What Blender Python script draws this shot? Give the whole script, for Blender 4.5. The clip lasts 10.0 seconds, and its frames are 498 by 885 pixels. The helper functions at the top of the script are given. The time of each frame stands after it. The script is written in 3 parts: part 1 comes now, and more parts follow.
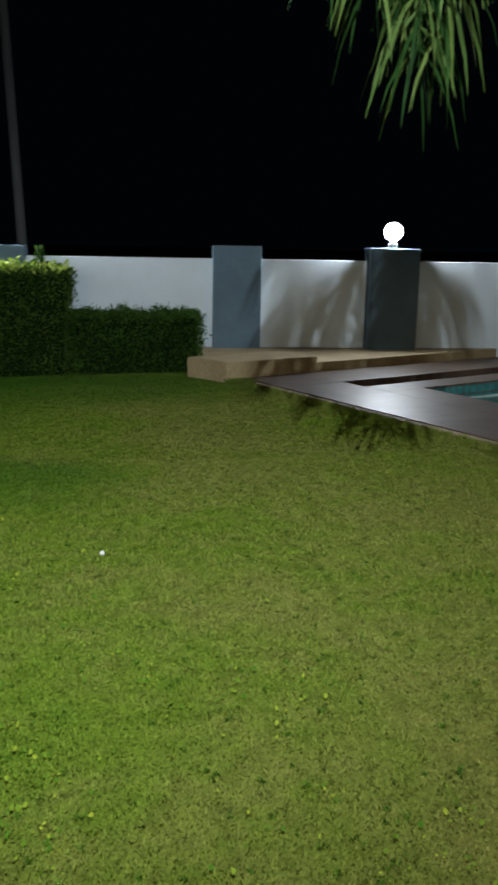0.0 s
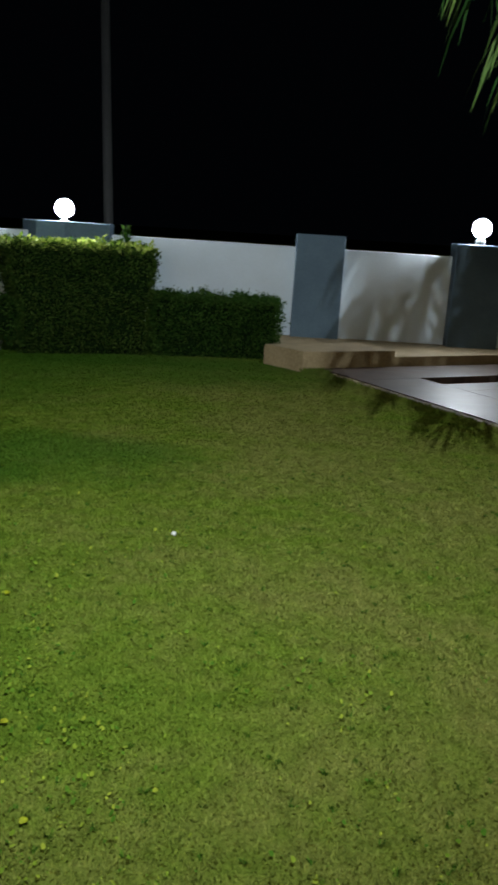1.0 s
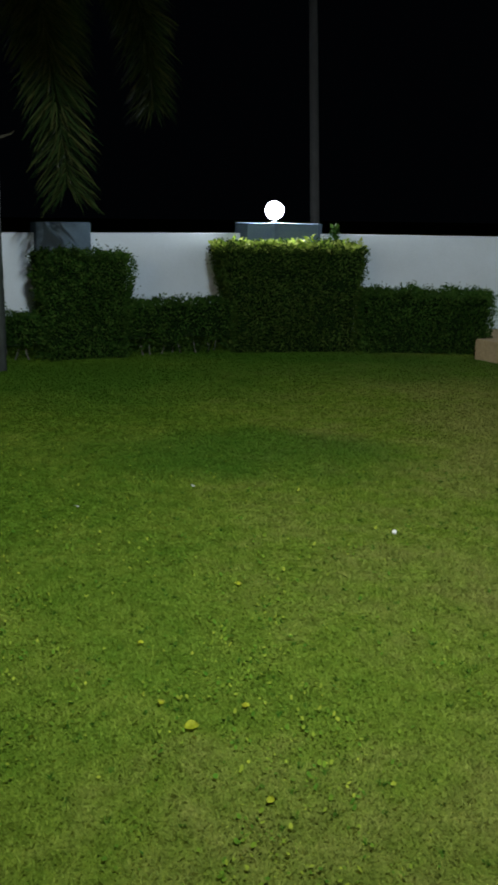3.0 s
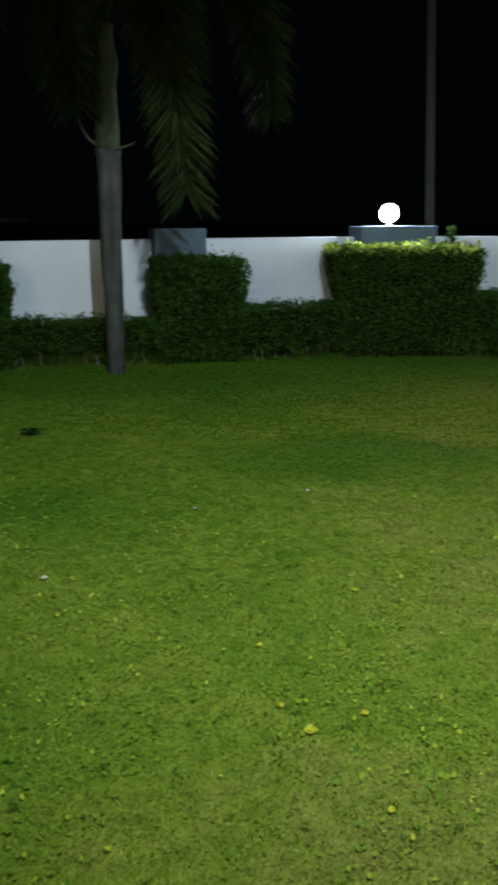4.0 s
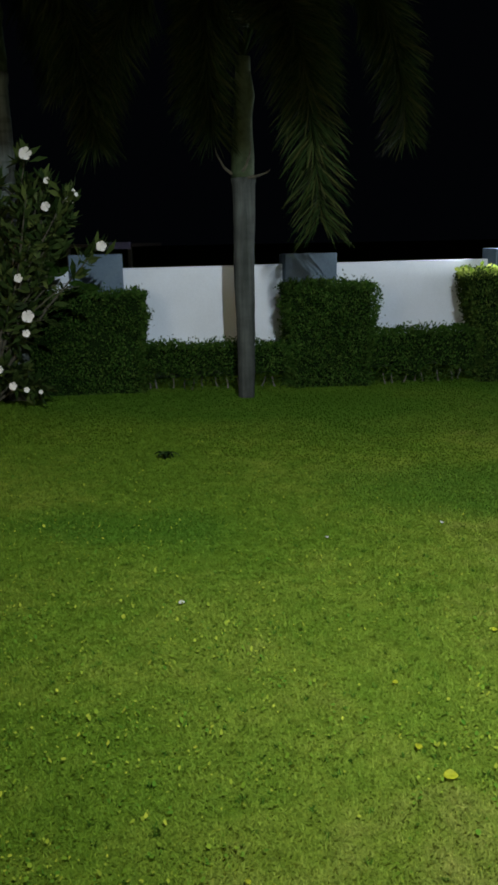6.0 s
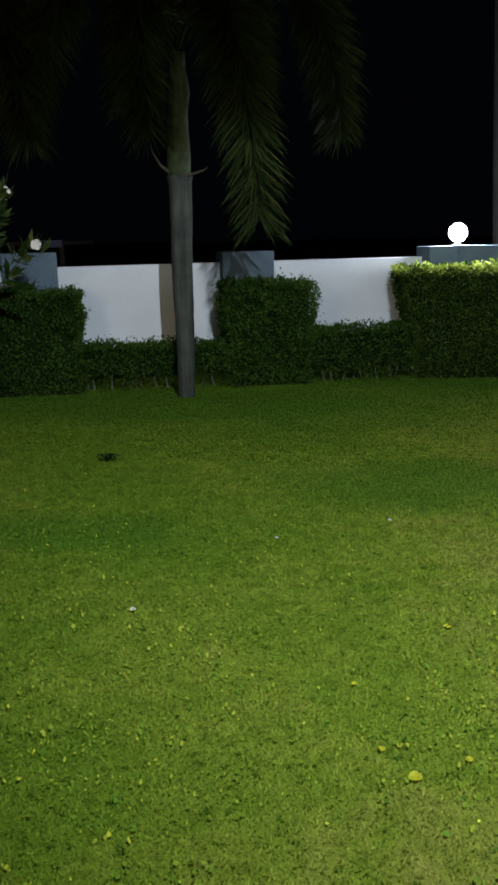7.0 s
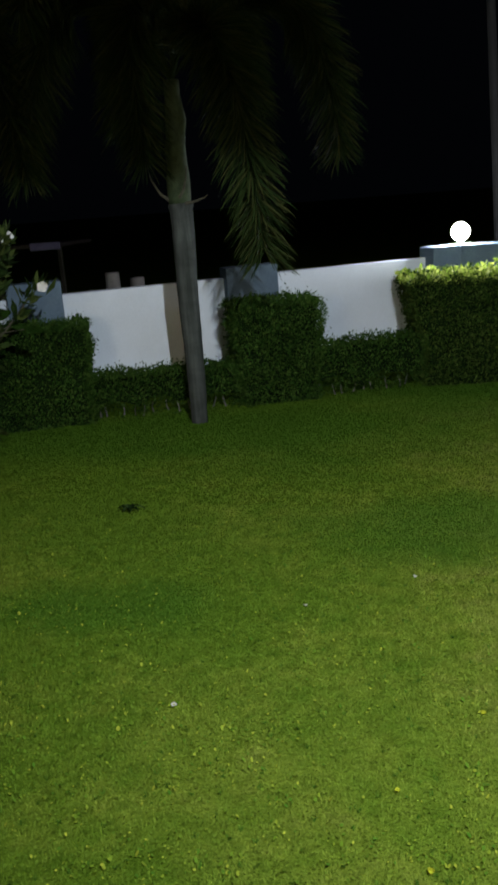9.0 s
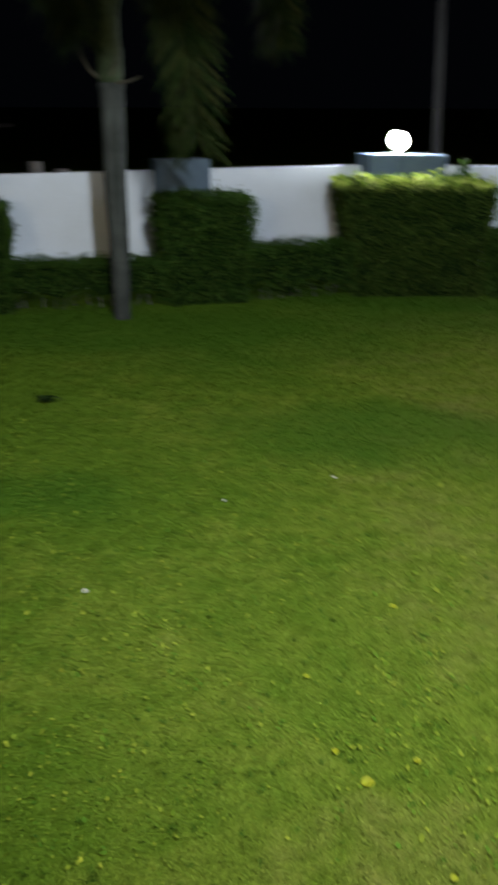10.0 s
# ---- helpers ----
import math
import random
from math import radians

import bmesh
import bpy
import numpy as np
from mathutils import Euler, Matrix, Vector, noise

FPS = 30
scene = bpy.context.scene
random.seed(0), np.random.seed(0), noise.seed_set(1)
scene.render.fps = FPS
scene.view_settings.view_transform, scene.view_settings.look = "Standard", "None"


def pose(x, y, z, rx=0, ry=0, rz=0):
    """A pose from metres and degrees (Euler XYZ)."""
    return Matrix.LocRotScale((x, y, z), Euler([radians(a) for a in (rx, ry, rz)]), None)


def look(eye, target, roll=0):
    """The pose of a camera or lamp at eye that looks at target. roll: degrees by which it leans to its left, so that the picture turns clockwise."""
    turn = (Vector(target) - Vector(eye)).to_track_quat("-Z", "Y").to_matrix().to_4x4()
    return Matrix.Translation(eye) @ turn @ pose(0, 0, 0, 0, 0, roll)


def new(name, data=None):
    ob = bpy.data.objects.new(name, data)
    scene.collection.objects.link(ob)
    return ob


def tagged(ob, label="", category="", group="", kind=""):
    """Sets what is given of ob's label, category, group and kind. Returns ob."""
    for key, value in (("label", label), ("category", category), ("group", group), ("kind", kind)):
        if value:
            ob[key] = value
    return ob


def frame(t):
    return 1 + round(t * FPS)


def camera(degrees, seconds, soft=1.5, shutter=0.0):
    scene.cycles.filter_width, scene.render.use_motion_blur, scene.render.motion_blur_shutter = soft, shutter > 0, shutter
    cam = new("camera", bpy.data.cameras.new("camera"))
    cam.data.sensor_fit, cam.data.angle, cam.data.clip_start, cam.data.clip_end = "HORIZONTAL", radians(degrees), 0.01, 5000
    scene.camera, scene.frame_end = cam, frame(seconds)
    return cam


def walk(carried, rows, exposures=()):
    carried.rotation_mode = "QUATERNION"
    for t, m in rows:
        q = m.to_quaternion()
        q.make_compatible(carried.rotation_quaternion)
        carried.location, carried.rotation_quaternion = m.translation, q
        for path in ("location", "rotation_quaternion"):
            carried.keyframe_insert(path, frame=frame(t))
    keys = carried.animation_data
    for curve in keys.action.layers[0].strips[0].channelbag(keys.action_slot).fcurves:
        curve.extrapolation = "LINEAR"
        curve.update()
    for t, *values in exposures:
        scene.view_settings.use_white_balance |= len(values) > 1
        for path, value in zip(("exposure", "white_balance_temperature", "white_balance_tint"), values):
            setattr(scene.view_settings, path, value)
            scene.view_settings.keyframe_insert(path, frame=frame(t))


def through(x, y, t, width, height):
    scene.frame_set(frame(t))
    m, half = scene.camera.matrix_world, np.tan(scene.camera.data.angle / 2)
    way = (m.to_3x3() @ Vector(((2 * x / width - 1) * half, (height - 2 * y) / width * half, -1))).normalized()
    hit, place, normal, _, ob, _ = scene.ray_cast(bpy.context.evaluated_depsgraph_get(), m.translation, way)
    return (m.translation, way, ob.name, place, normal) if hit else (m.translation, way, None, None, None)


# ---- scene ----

# ---------------------------------------------------------------- camera
cam = camera(32.4, 10.0, soft=3.0, shutter=0.5)
PATH = [
    (0, (0.499, -2.296, 1.524), (0.98, -0.408, 1.073), 1.0),
    (0.2, (0.487, -2.297, 1.526), (0.929, -0.401, 1.068), 1.6),
    (0.5, (0.469, -2.299, 1.529), (0.876, -0.398, 1.06), 2.9),
    (1, (0.45, -2.283, 1.524), (0.778, -0.37, 1.04), 3.7),
    (1.5, (0.421, -2.295, 1.531), (0.638, -0.371, 1.031), 3.3),
    (2, (0.384, -2.317, 1.539), (0.504, -0.388, 1.025), 2.8),
    (2.2, (0.367, -2.334, 1.543), (0.418, -0.402, 1.029), 2.3),
    (3.5, (0.301, -2.346, 1.562), (0.08, -0.424, 1.054), 0.1),
    (4, (0.271, -2.367, 1.57), (-0.102, -0.469, 1.064), -0.3),
    (4.5, (0.26, -2.399, 1.581), (-0.307, -0.546, 1.085), -0.8),
    (5, (0.262, -2.389, 1.592), (-0.392, -0.556, 1.132), -1.1),
    (6.5, (0.164, -2.402, 1.646), (-0.469, -0.562, 1.183), -1.4),
    (7, (0.125, -2.364, 1.641), (-0.377, -0.486, 1.172), -1.2),
    (7.5, (0.087, -2.309, 1.696), (-0.419, -0.435, 1.212), -1.4),
    (8, (0.011, -2.208, 1.726), (-0.445, -0.321, 1.244), -2.5),
    (8.5, (0.005, -2.286, 1.957), (-0.475, -0.411, 1.452), -3.6),
    (9, (0.037, -2.294, 2.23), (-0.476, -0.439, 1.686), -4.5),
    (9.2, (0.037, -2.288, 2.25), (-0.499, -0.456, 1.653), -3.4),
    (9.3, (0.036, -2.28, 2.252), (-0.509, -0.461, 1.623), -1.8),
    (9.5, (0.031, -2.27, 2.236), (-0.497, -0.475, 1.529), 1.1),
    (9.7, (0.02, -2.256, 2.19), (-0.483, -0.457, 1.476), 1.9),
    (10, (-0.001, -2.228, 2.083), (-0.326, -0.398, 1.343), 0.1),
]
walk(cam, [(t, look(eye, target, roll)) for t, eye, target, roll in PATH],
     exposures=((0, 0.06, 6500, 10), (1.0, -0.2, 6500, 10), (2.0, -0.22, 6500, 10), (3.5, -0.2, 6500, 10), (4.0, 0.1, 6500, 10), (4.4, 0.18, 6500, 11), (5.0, 0.18, 6500, 12), (7.0, 0.18, 6700, 17), (9.0, 0.12, 6700, 17), (10.0, 0.22, 6700, 17)))

# ---------------------------------------------------------------- night sky and the house lamps behind the camera
world = bpy.data.worlds.new("night")
scene.world = world
world.use_nodes = True
world.node_tree.nodes["Background"].inputs[0].default_value = (0.30, 0.42, 0.62, 1)
world.node_tree.nodes["Background"].inputs[1].default_value = 0.0018


def lamp(name, place, watts, colour, size):
    data = bpy.data.lights.new(name, "POINT")
    data.energy, data.color, data.shadow_soft_size = watts, colour, size
    ob = new(name, data)
    ob.location = place
    return ob


flood = bpy.data.lights.new("porch_lamp", "SPOT")
flood.energy, flood.color, flood.shadow_soft_size = 2000, (0.82, 0.93, 1.0), 0.016
flood.spot_size, flood.spot_blend = radians(124), 1.0
new("porch_lamp", flood).matrix_world = look((0.86, -1.75, 3.8), (-0.3, 4.8, 0.0))
lamp("door_lamp", (-1.5, -6.5, 2.9), 520, (1.0, 0.86, 0.62), 0.12)

# ---------------------------------------------------------------- materials


def material(name, base, rough=0.8, metal=0.0, spec=0.5):
    m = bpy.data.materials.new(name)
    m.use_nodes = True
    b = m.node_tree.nodes["Principled BSDF"]
    b.inputs["Base Color"].default_value = (*base, 1)
    b.inputs["Roughness"].default_value = rough
    b.inputs["Metallic"].default_value = metal
    b.inputs["Specular IOR Level"].default_value = spec
    return m


def node(m, kind, **sets):
    n = m.node_tree.nodes.new(kind)
    for k, v in sets.items():
        n.inputs[k.replace("_", " ")].default_value = v
    return n


def link(m, a, b):
    m.node_tree.links.new(a, b)


def shader(m):
    return m.node_tree.nodes["Principled BSDF"]


def noise_at(m, scale, detail=4.0, rough=0.6, where=None):
    """Noise in world metres."""
    if where is None:
        where = m.node_tree.nodes.new("ShaderNodeNewGeometry").outputs["Position"]
    n = node(m, "ShaderNodeTexNoise", Scale=scale, Detail=detail, Roughness=rough)
    link(m, where, n.inputs["Vector"])
    return n.outputs["Fac"]


def ramp(m, fac, stops):
    r = m.node_tree.nodes.new("ShaderNodeValToRGB")
    e = r.color_ramp.elements
    while len(e) < len(stops):
        e.new(0.5)
    for el, (p, c) in zip(e, stops):
        el.position, el.color = p, (*c, 1)
    link(m, fac, r.inputs[0])
    return r.outputs[0]


def mixed(m, fac, a, b, kind="MIX"):
    x = m.node_tree.nodes.new("ShaderNodeMix")
    x.data_type, x.blend_type = "RGBA", kind
    for value, sock in ((fac, x.inputs[0]), (a, x.inputs[6]), (b, x.inputs[7])):
        if isinstance(value, (int, float)):
            sock.default_value = value
        elif isinstance(value, tuple):
            sock.default_value = (*value, 1)
        else:
            link(m, value, sock)
    return x.outputs[2]


def bump(m, fac, strength, distance):
    b = node(m, "ShaderNodeBump", Strength=strength, Distance=distance)
    link(m, fac, b.inputs["Height"])
    link(m, b.outputs[0], shader(m).inputs["Normal"])


def surface(name, dark, light, fine, coarse, rough=0.8, relief=0.003, stain=(0.6, 0.6, 0.6), spec=0.4):
    """A plain material with grain, blotches and a fine relief."""
    m = material(name, light, rough, spec=spec)
    g = noise_at(m, fine, 5.0, 0.65)
    c = noise_at(m, coarse, 4.0, 0.6)
    grain = ramp(m, g, [(0.3, dark), (0.7, light)])
    blot = ramp(m, c, [(0.35, stain), (0.62, (1, 1, 1))])
    link(m, mixed(m, 0.8, grain, blot, "MULTIPLY"), shader(m).inputs["Base Color"])
    bump(m, g, 0.5, relief)
    return m


def leafy(name, dark, mid, bright, rough=0.45, through=0.25):
    """Leaves: each one has its own tone."""
    m = material(name, mid, rough, spec=0.04)
    geo = m.node_tree.nodes.new("ShaderNodeNewGeometry")
    tone = ramp(m, geo.outputs["Random Per Island"], [(0.05, dark), (0.5, mid), (0.95, bright)])
    blot = ramp(m, noise_at(m, 2.5, 3.0), [(0.3, (0.65, 0.65, 0.6)), (0.65, (1, 1, 1))])
    tone = mixed(m, 1.0, tone, blot, "MULTIPLY")
    link(m, tone, shader(m).inputs["Base Color"])
    t = m.node_tree.nodes.new("ShaderNodeBsdfTranslucent")
    link(m, tone, t.inputs[0])
    mx = node(m, "ShaderNodeMixShader", Fac=through)
    link(m, shader(m).outputs[0], mx.inputs[1])
    link(m, t.outputs[0], mx.inputs[2])
    link(m, mx.outputs[0], m.node_tree.nodes["Material Output"].inputs[0])
    return m


def lawn_tone(m):
    """Greener to the west, drier to the east, in patches."""
    geo = m.node_tree.nodes.new("ShaderNodeNewGeometry")
    pos = geo.outputs["Position"]
    split = m.node_tree.nodes.new("ShaderNodeSeparateXYZ")
    link(m, pos, split.inputs[0])
    east = node(m, "ShaderNodeMapRange")
    east.inputs["From Min"].default_value, east.inputs["From Max"].default_value = -1.6, 1.6
    link(m, split.outputs[0], east.inputs["Value"])
    patch = noise_at(m, 0.75, 3.0, 0.6, pos)
    small = noise_at(m, 5.0, 3.0, 0.65, pos)
    add = m.node_tree.nodes.new("ShaderNodeMath")
    add.operation = "MULTIPLY_ADD"
    add.inputs[1].default_value, add.inputs[2].default_value = 0.45, -0.375
    link(m, east.outputs[0], add.inputs[0])
    sum1 = m.node_tree.nodes.new("ShaderNodeMath")
    link(m, add.outputs[0], sum1.inputs[0])
    link(m, patch, sum1.inputs[1])
    mix1 = m.node_tree.nodes.new("ShaderNodeMath")
    mix1.operation = "MULTIPLY_ADD"
    mix1.inputs[1].default_value = 0.60
    link(m, small, mix1.inputs[0])
    link(m, sum1.outputs[0], mix1.inputs[2])
    tone = ramp(m, mix1.outputs[0], [(0.42, (0.076, 0.138, 0.013)), (0.66, (0.116, 0.168, 0.020)), (0.98, (0.160, 0.172, 0.040))])
    mottle = noise_at(m, 11.0, 3.0, 0.7, pos)
    tone = mixed(m, 1.0, tone, ramp(m, mottle, [(0.30, (0.72, 0.76, 0.68)), (0.52, (1.0, 1.0, 1.0)), (0.72, (1.16, 1.12, 1.14))]), "MULTIPLY")
    # lush darker patches; the three along the hedge put dimmer lamplight into the colour
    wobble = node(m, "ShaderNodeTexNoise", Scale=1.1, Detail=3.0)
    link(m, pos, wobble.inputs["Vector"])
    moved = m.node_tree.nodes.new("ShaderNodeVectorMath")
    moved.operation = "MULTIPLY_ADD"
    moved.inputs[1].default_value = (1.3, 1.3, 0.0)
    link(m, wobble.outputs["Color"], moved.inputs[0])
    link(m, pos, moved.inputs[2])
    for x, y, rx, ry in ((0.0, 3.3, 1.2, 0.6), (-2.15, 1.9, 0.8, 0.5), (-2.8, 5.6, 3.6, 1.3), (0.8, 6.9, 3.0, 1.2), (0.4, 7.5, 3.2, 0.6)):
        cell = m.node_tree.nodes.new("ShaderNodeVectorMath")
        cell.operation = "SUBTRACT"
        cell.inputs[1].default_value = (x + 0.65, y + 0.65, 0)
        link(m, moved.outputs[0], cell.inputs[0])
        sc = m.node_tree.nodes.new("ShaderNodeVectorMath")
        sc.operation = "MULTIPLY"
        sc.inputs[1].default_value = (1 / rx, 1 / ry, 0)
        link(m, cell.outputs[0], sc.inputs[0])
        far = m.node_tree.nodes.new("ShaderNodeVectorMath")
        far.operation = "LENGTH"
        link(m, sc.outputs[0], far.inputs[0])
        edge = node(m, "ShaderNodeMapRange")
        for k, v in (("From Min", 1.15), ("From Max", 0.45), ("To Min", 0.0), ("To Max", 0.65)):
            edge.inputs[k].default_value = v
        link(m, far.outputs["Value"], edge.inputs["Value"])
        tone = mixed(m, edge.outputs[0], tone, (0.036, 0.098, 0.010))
    return tone, geo


def soil_material():
    m = material("turf_soil", (0.07, 0.08, 0.02), 0.95, spec=0.0)
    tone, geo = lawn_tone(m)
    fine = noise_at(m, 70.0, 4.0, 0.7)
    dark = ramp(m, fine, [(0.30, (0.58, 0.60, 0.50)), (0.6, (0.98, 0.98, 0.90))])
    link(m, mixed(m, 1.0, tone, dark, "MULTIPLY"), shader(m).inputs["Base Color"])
    bump(m, fine, 0.9, 0.02)
    return m


def blade_material():
    m = material("grass_blade", (0.08, 0.13, 0.02), 0.85, spec=0.03)
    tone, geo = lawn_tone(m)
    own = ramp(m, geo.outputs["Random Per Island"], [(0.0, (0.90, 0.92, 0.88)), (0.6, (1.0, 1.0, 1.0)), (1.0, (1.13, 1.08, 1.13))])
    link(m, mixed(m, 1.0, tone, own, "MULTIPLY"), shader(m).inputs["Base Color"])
    return m


def bark_material(name, dark, light, rings=0.12):
    """Grey bark with upright streaks, faint rings and blotches."""
    m = material(name, light, 0.9, spec=0.1)
    geo = m.node_tree.nodes.new("ShaderNodeNewGeometry")

    def stretched(x, z):
        mul = m.node_tree.nodes.new("ShaderNodeVectorMath")
        mul.operation = "MULTIPLY"
        mul.inputs[1].default_value = (x, x, z)
        link(m, geo.outputs["Position"], mul.inputs[0])
        return mul.outputs[0]
    streak = noise_at(m, 1.0, 4.0, 0.6, stretched(22, 0.9))
    ring = noise_at(m, 1.0, 2.0, 0.5, stretched(2.6, 17))
    blot = noise_at(m, 4.0, 3.0, 0.6)
    tone = ramp(m, streak, [(0.30, dark), (0.70, light)])
    tone = mixed(m, rings, tone, ramp(m, ring, [(0.40, (0.4, 0.4, 0.38)), (0.5, (1.05, 1.05, 1.05))]), "MULTIPLY")
    tone = mixed(m, 0.7, tone, ramp(m, blot, [(0.35, (0.55, 0.55, 0.52)), (0.65, (1.15, 1.15, 1.12))]), "MULTIPLY")
    link(m, tone, shader(m).inputs["Base Color"])
    bump(m, streak, 0.6, 0.006)
    return m


SOIL = soil_material()
BLADE = blade_material()
WALL = surface("white_render", (0.545, 0.615, 0.67), (0.615, 0.685, 0.74), 60.0, 1.3, 0.85, 0.002, (0.90, 0.90, 0.88))
PILLAR = surface("grey_blue_paint", (0.078, 0.124, 0.160), (0.105, 0.160, 0.205), 45.0, 1.8, 0.75, 0.002, (0.72, 0.74, 0.78))
STONE = surface("sandy_terrace_stone", (0.25, 0.185, 0.095), (0.37, 0.285, 0.160), 38.0, 2.0, 0.75, 0.004, (0.6, 0.56, 0.5))


def deck_material():
    """Damp brownish grey paving with a brushed grain that runs along the wall."""
    m = material("wet_grey_deck_stone", (0.1, 0.08, 0.08), 0.6, spec=0.24)
    geo = m.node_tree.nodes.new("ShaderNodeNewGeometry")
    turn = node(m, "ShaderNodeMapping")
    turn.inputs["Rotation"].default_value = (0, 0, radians(-19.5))
    turn.inputs["Scale"].default_value = (1.6, 26.0, 1.0)
    link(m, geo.outputs["Position"], turn.inputs["Vector"])
    grain = noise_at(m, 1.0, 4.0, 0.6, turn.outputs[0])
    blot = noise_at(m, 1.7, 4.0, 0.6)
    tone = ramp(m, grain, [(0.32, (0.060, 0.040, 0.030)), (0.68, (0.135, 0.096, 0.074))])
    tone = mixed(m, 0.8, tone, ramp(m, blot, [(0.35, (0.62, 0.58, 0.58)), (0.62, (1, 1, 1))]), "MULTIPLY")
    link(m, tone, shader(m).inputs["Base Color"])
    link(m, ramp(m, grain, [(0.3, (0.38, 0.38, 0.38)), (0.7, (0.60, 0.60, 0.60))]), shader(m).inputs["Roughness"])
    bump(m, grain, 0.4, 0.0015)
    return m


DECK = deck_material()
DARKSTONE = surface("trench_stone", (0.03, 0.025, 0.02), (0.06, 0.05, 0.045), 30.0, 3.0, 0.8)
TILE = surface("teal_pool_tile", (0.03, 0.15, 0.15), (0.07, 0.24, 0.235), 20.0, 4.0, 0.2, 0.001, (0.7, 0.75, 0.75))
GROUT = surface("pale_grout", (0.42, 0.50, 0.48), (0.52, 0.60, 0.58), 40.0, 3.0, 0.7)
BARK = bark_material("palm_bark", (0.026, 0.031, 0.028), (0.064, 0.074, 0.068))
PALE_BARK = bark_material("pale_palm_bark", (0.052, 0.066, 0.060), (0.115, 0.140, 0.130), 0.45)
SHAFT = surface("green_crownshaft", (0.035, 0.055, 0.028), (0.07, 0.10, 0.052), 18.0, 3.0, 0.75, 0.004, (0.45, 0.5, 0.42), 0.15)
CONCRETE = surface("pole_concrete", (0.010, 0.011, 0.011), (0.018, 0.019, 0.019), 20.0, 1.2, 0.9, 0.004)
# Near-black tone that stands for the shade between the hedge leaves.
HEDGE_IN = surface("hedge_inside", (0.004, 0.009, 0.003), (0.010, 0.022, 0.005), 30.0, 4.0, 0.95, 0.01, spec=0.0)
HEDGE = leafy("hedge_leaf", (0.014, 0.042, 0.006), (0.031, 0.082, 0.013), (0.068, 0.122, 0.023), 0.75, 0.25)
OLIVE = leafy("olive_hedge_leaf", (0.016, 0.040, 0.006), (0.037, 0.080, 0.013), (0.085, 0.126, 0.026), 0.75, 0.25)
# New-leaf tones, lightened to carry the globe lamp's glare on the block's crown.
FRESH_LIT = leafy("lit_new_leaf", (0.16, 0.27, 0.030), (0.33, 0.45, 0.070), (0.52, 0.60, 0.150), 0.5, 0.35)
FROND = leafy("palm_leaflet", (0.010, 0.023, 0.006), (0.023, 0.043, 0.011), (0.058, 0.065, 0.020), 0.65, 0.3)
# FROND again for the pool palm, with its stronger lamplight put into the tones.
LIT_POOL_FROND = leafy("lit_broad_leaflet", (0.005, 0.016, 0.004), (0.017, 0.044, 0.010), (0.066, 0.096, 0.024), 0.5, 0.3)
BUSH = leafy("shrub_leaf", (0.016, 0.036, 0.009), (0.036, 0.064, 0.017), (0.082, 0.115, 0.030))
CLOVER = leafy("clover_leaf", (0.046, 0.125, 0.010), (0.100, 0.178, 0.014), (0.25, 0.30, 0.030), 0.75, 0.15)
TUFT = leafy("tuft_blade", (0.025, 0.075, 0.006), (0.045, 0.11, 0.010), (0.08, 0.15, 0.015), 0.8, 0.1)
PETAL = leafy("white_petal", (0.70, 0.70, 0.66), (0.80, 0.80, 0.77), (0.86, 0.86, 0.84), 0.6, 0.3)
TWIG = surface("twig_wood", (0.035, 0.034, 0.022), (0.085, 0.082, 0.055), 40.0, 5.0, 0.9)
STEM = surface("grey_hedge_stem", (0.07, 0.07, 0.058), (0.15, 0.14, 0.12), 40.0, 5.0, 0.9)
YELLOW = surface("yellow_leaf", (0.30, 0.36, 0.012), (0.46, 0.52, 0.018), 60.0, 9.0, 0.6, 0.001, (0.7, 0.6, 0.4))
WHITE = surface("white_ball_plastic", (0.50, 0.50, 0.48), (0.62, 0.62, 0.60), 200.0, 30.0, 0.35, 0.0004, (0.9, 0.88, 0.8))
METAL = material("lamp_fitting_metal", (0.10, 0.10, 0.10), 0.55, 1.0)
PURPLE = surface("purple_board", (0.24, 0.23, 0.38), (0.34, 0.33, 0.50), 30.0, 2.0, 0.6)
HOUSE = surface("house_render", (0.5, 0.48, 0.44), (0.6, 0.58, 0.54), 40.0, 1.0, 0.9)


def glow_material():
    m = material("lit_globe_glass", (0.9, 0.95, 1.0), 0.3)
    shader(m).inputs["Emission Color"].default_value = (0.86, 0.94, 1.0, 1)
    shader(m).inputs["Emission Strength"].default_value = 500.0
    return m


GLOW = glow_material()


def water_material():
    m = material("pool_water", (0.75, 0.95, 0.95), 0.03)
    shader(m).inputs["Transmission Weight"].default_value = 1.0
    shader(m).inputs["IOR"].default_value = 1.33
    bump(m, noise_at(m, 5.0, 3.0), 0.15, 0.01)
    return m


WATER = water_material()

# ---------------------------------------------------------------- mesh helpers


def part(name, bm, mat, parent=None, label="", smooth=False):
    me = bpy.data.meshes.new(name)
    bm.to_mesh(me)
    bm.free()
    me.materials.append(mat)
    if smooth:
        me.polygons.foreach_set("use_smooth", [True] * len(me.polygons))
    ob = new(name, me)
    ob.parent = parent
    if label:
        tagged(ob, label)
    return ob


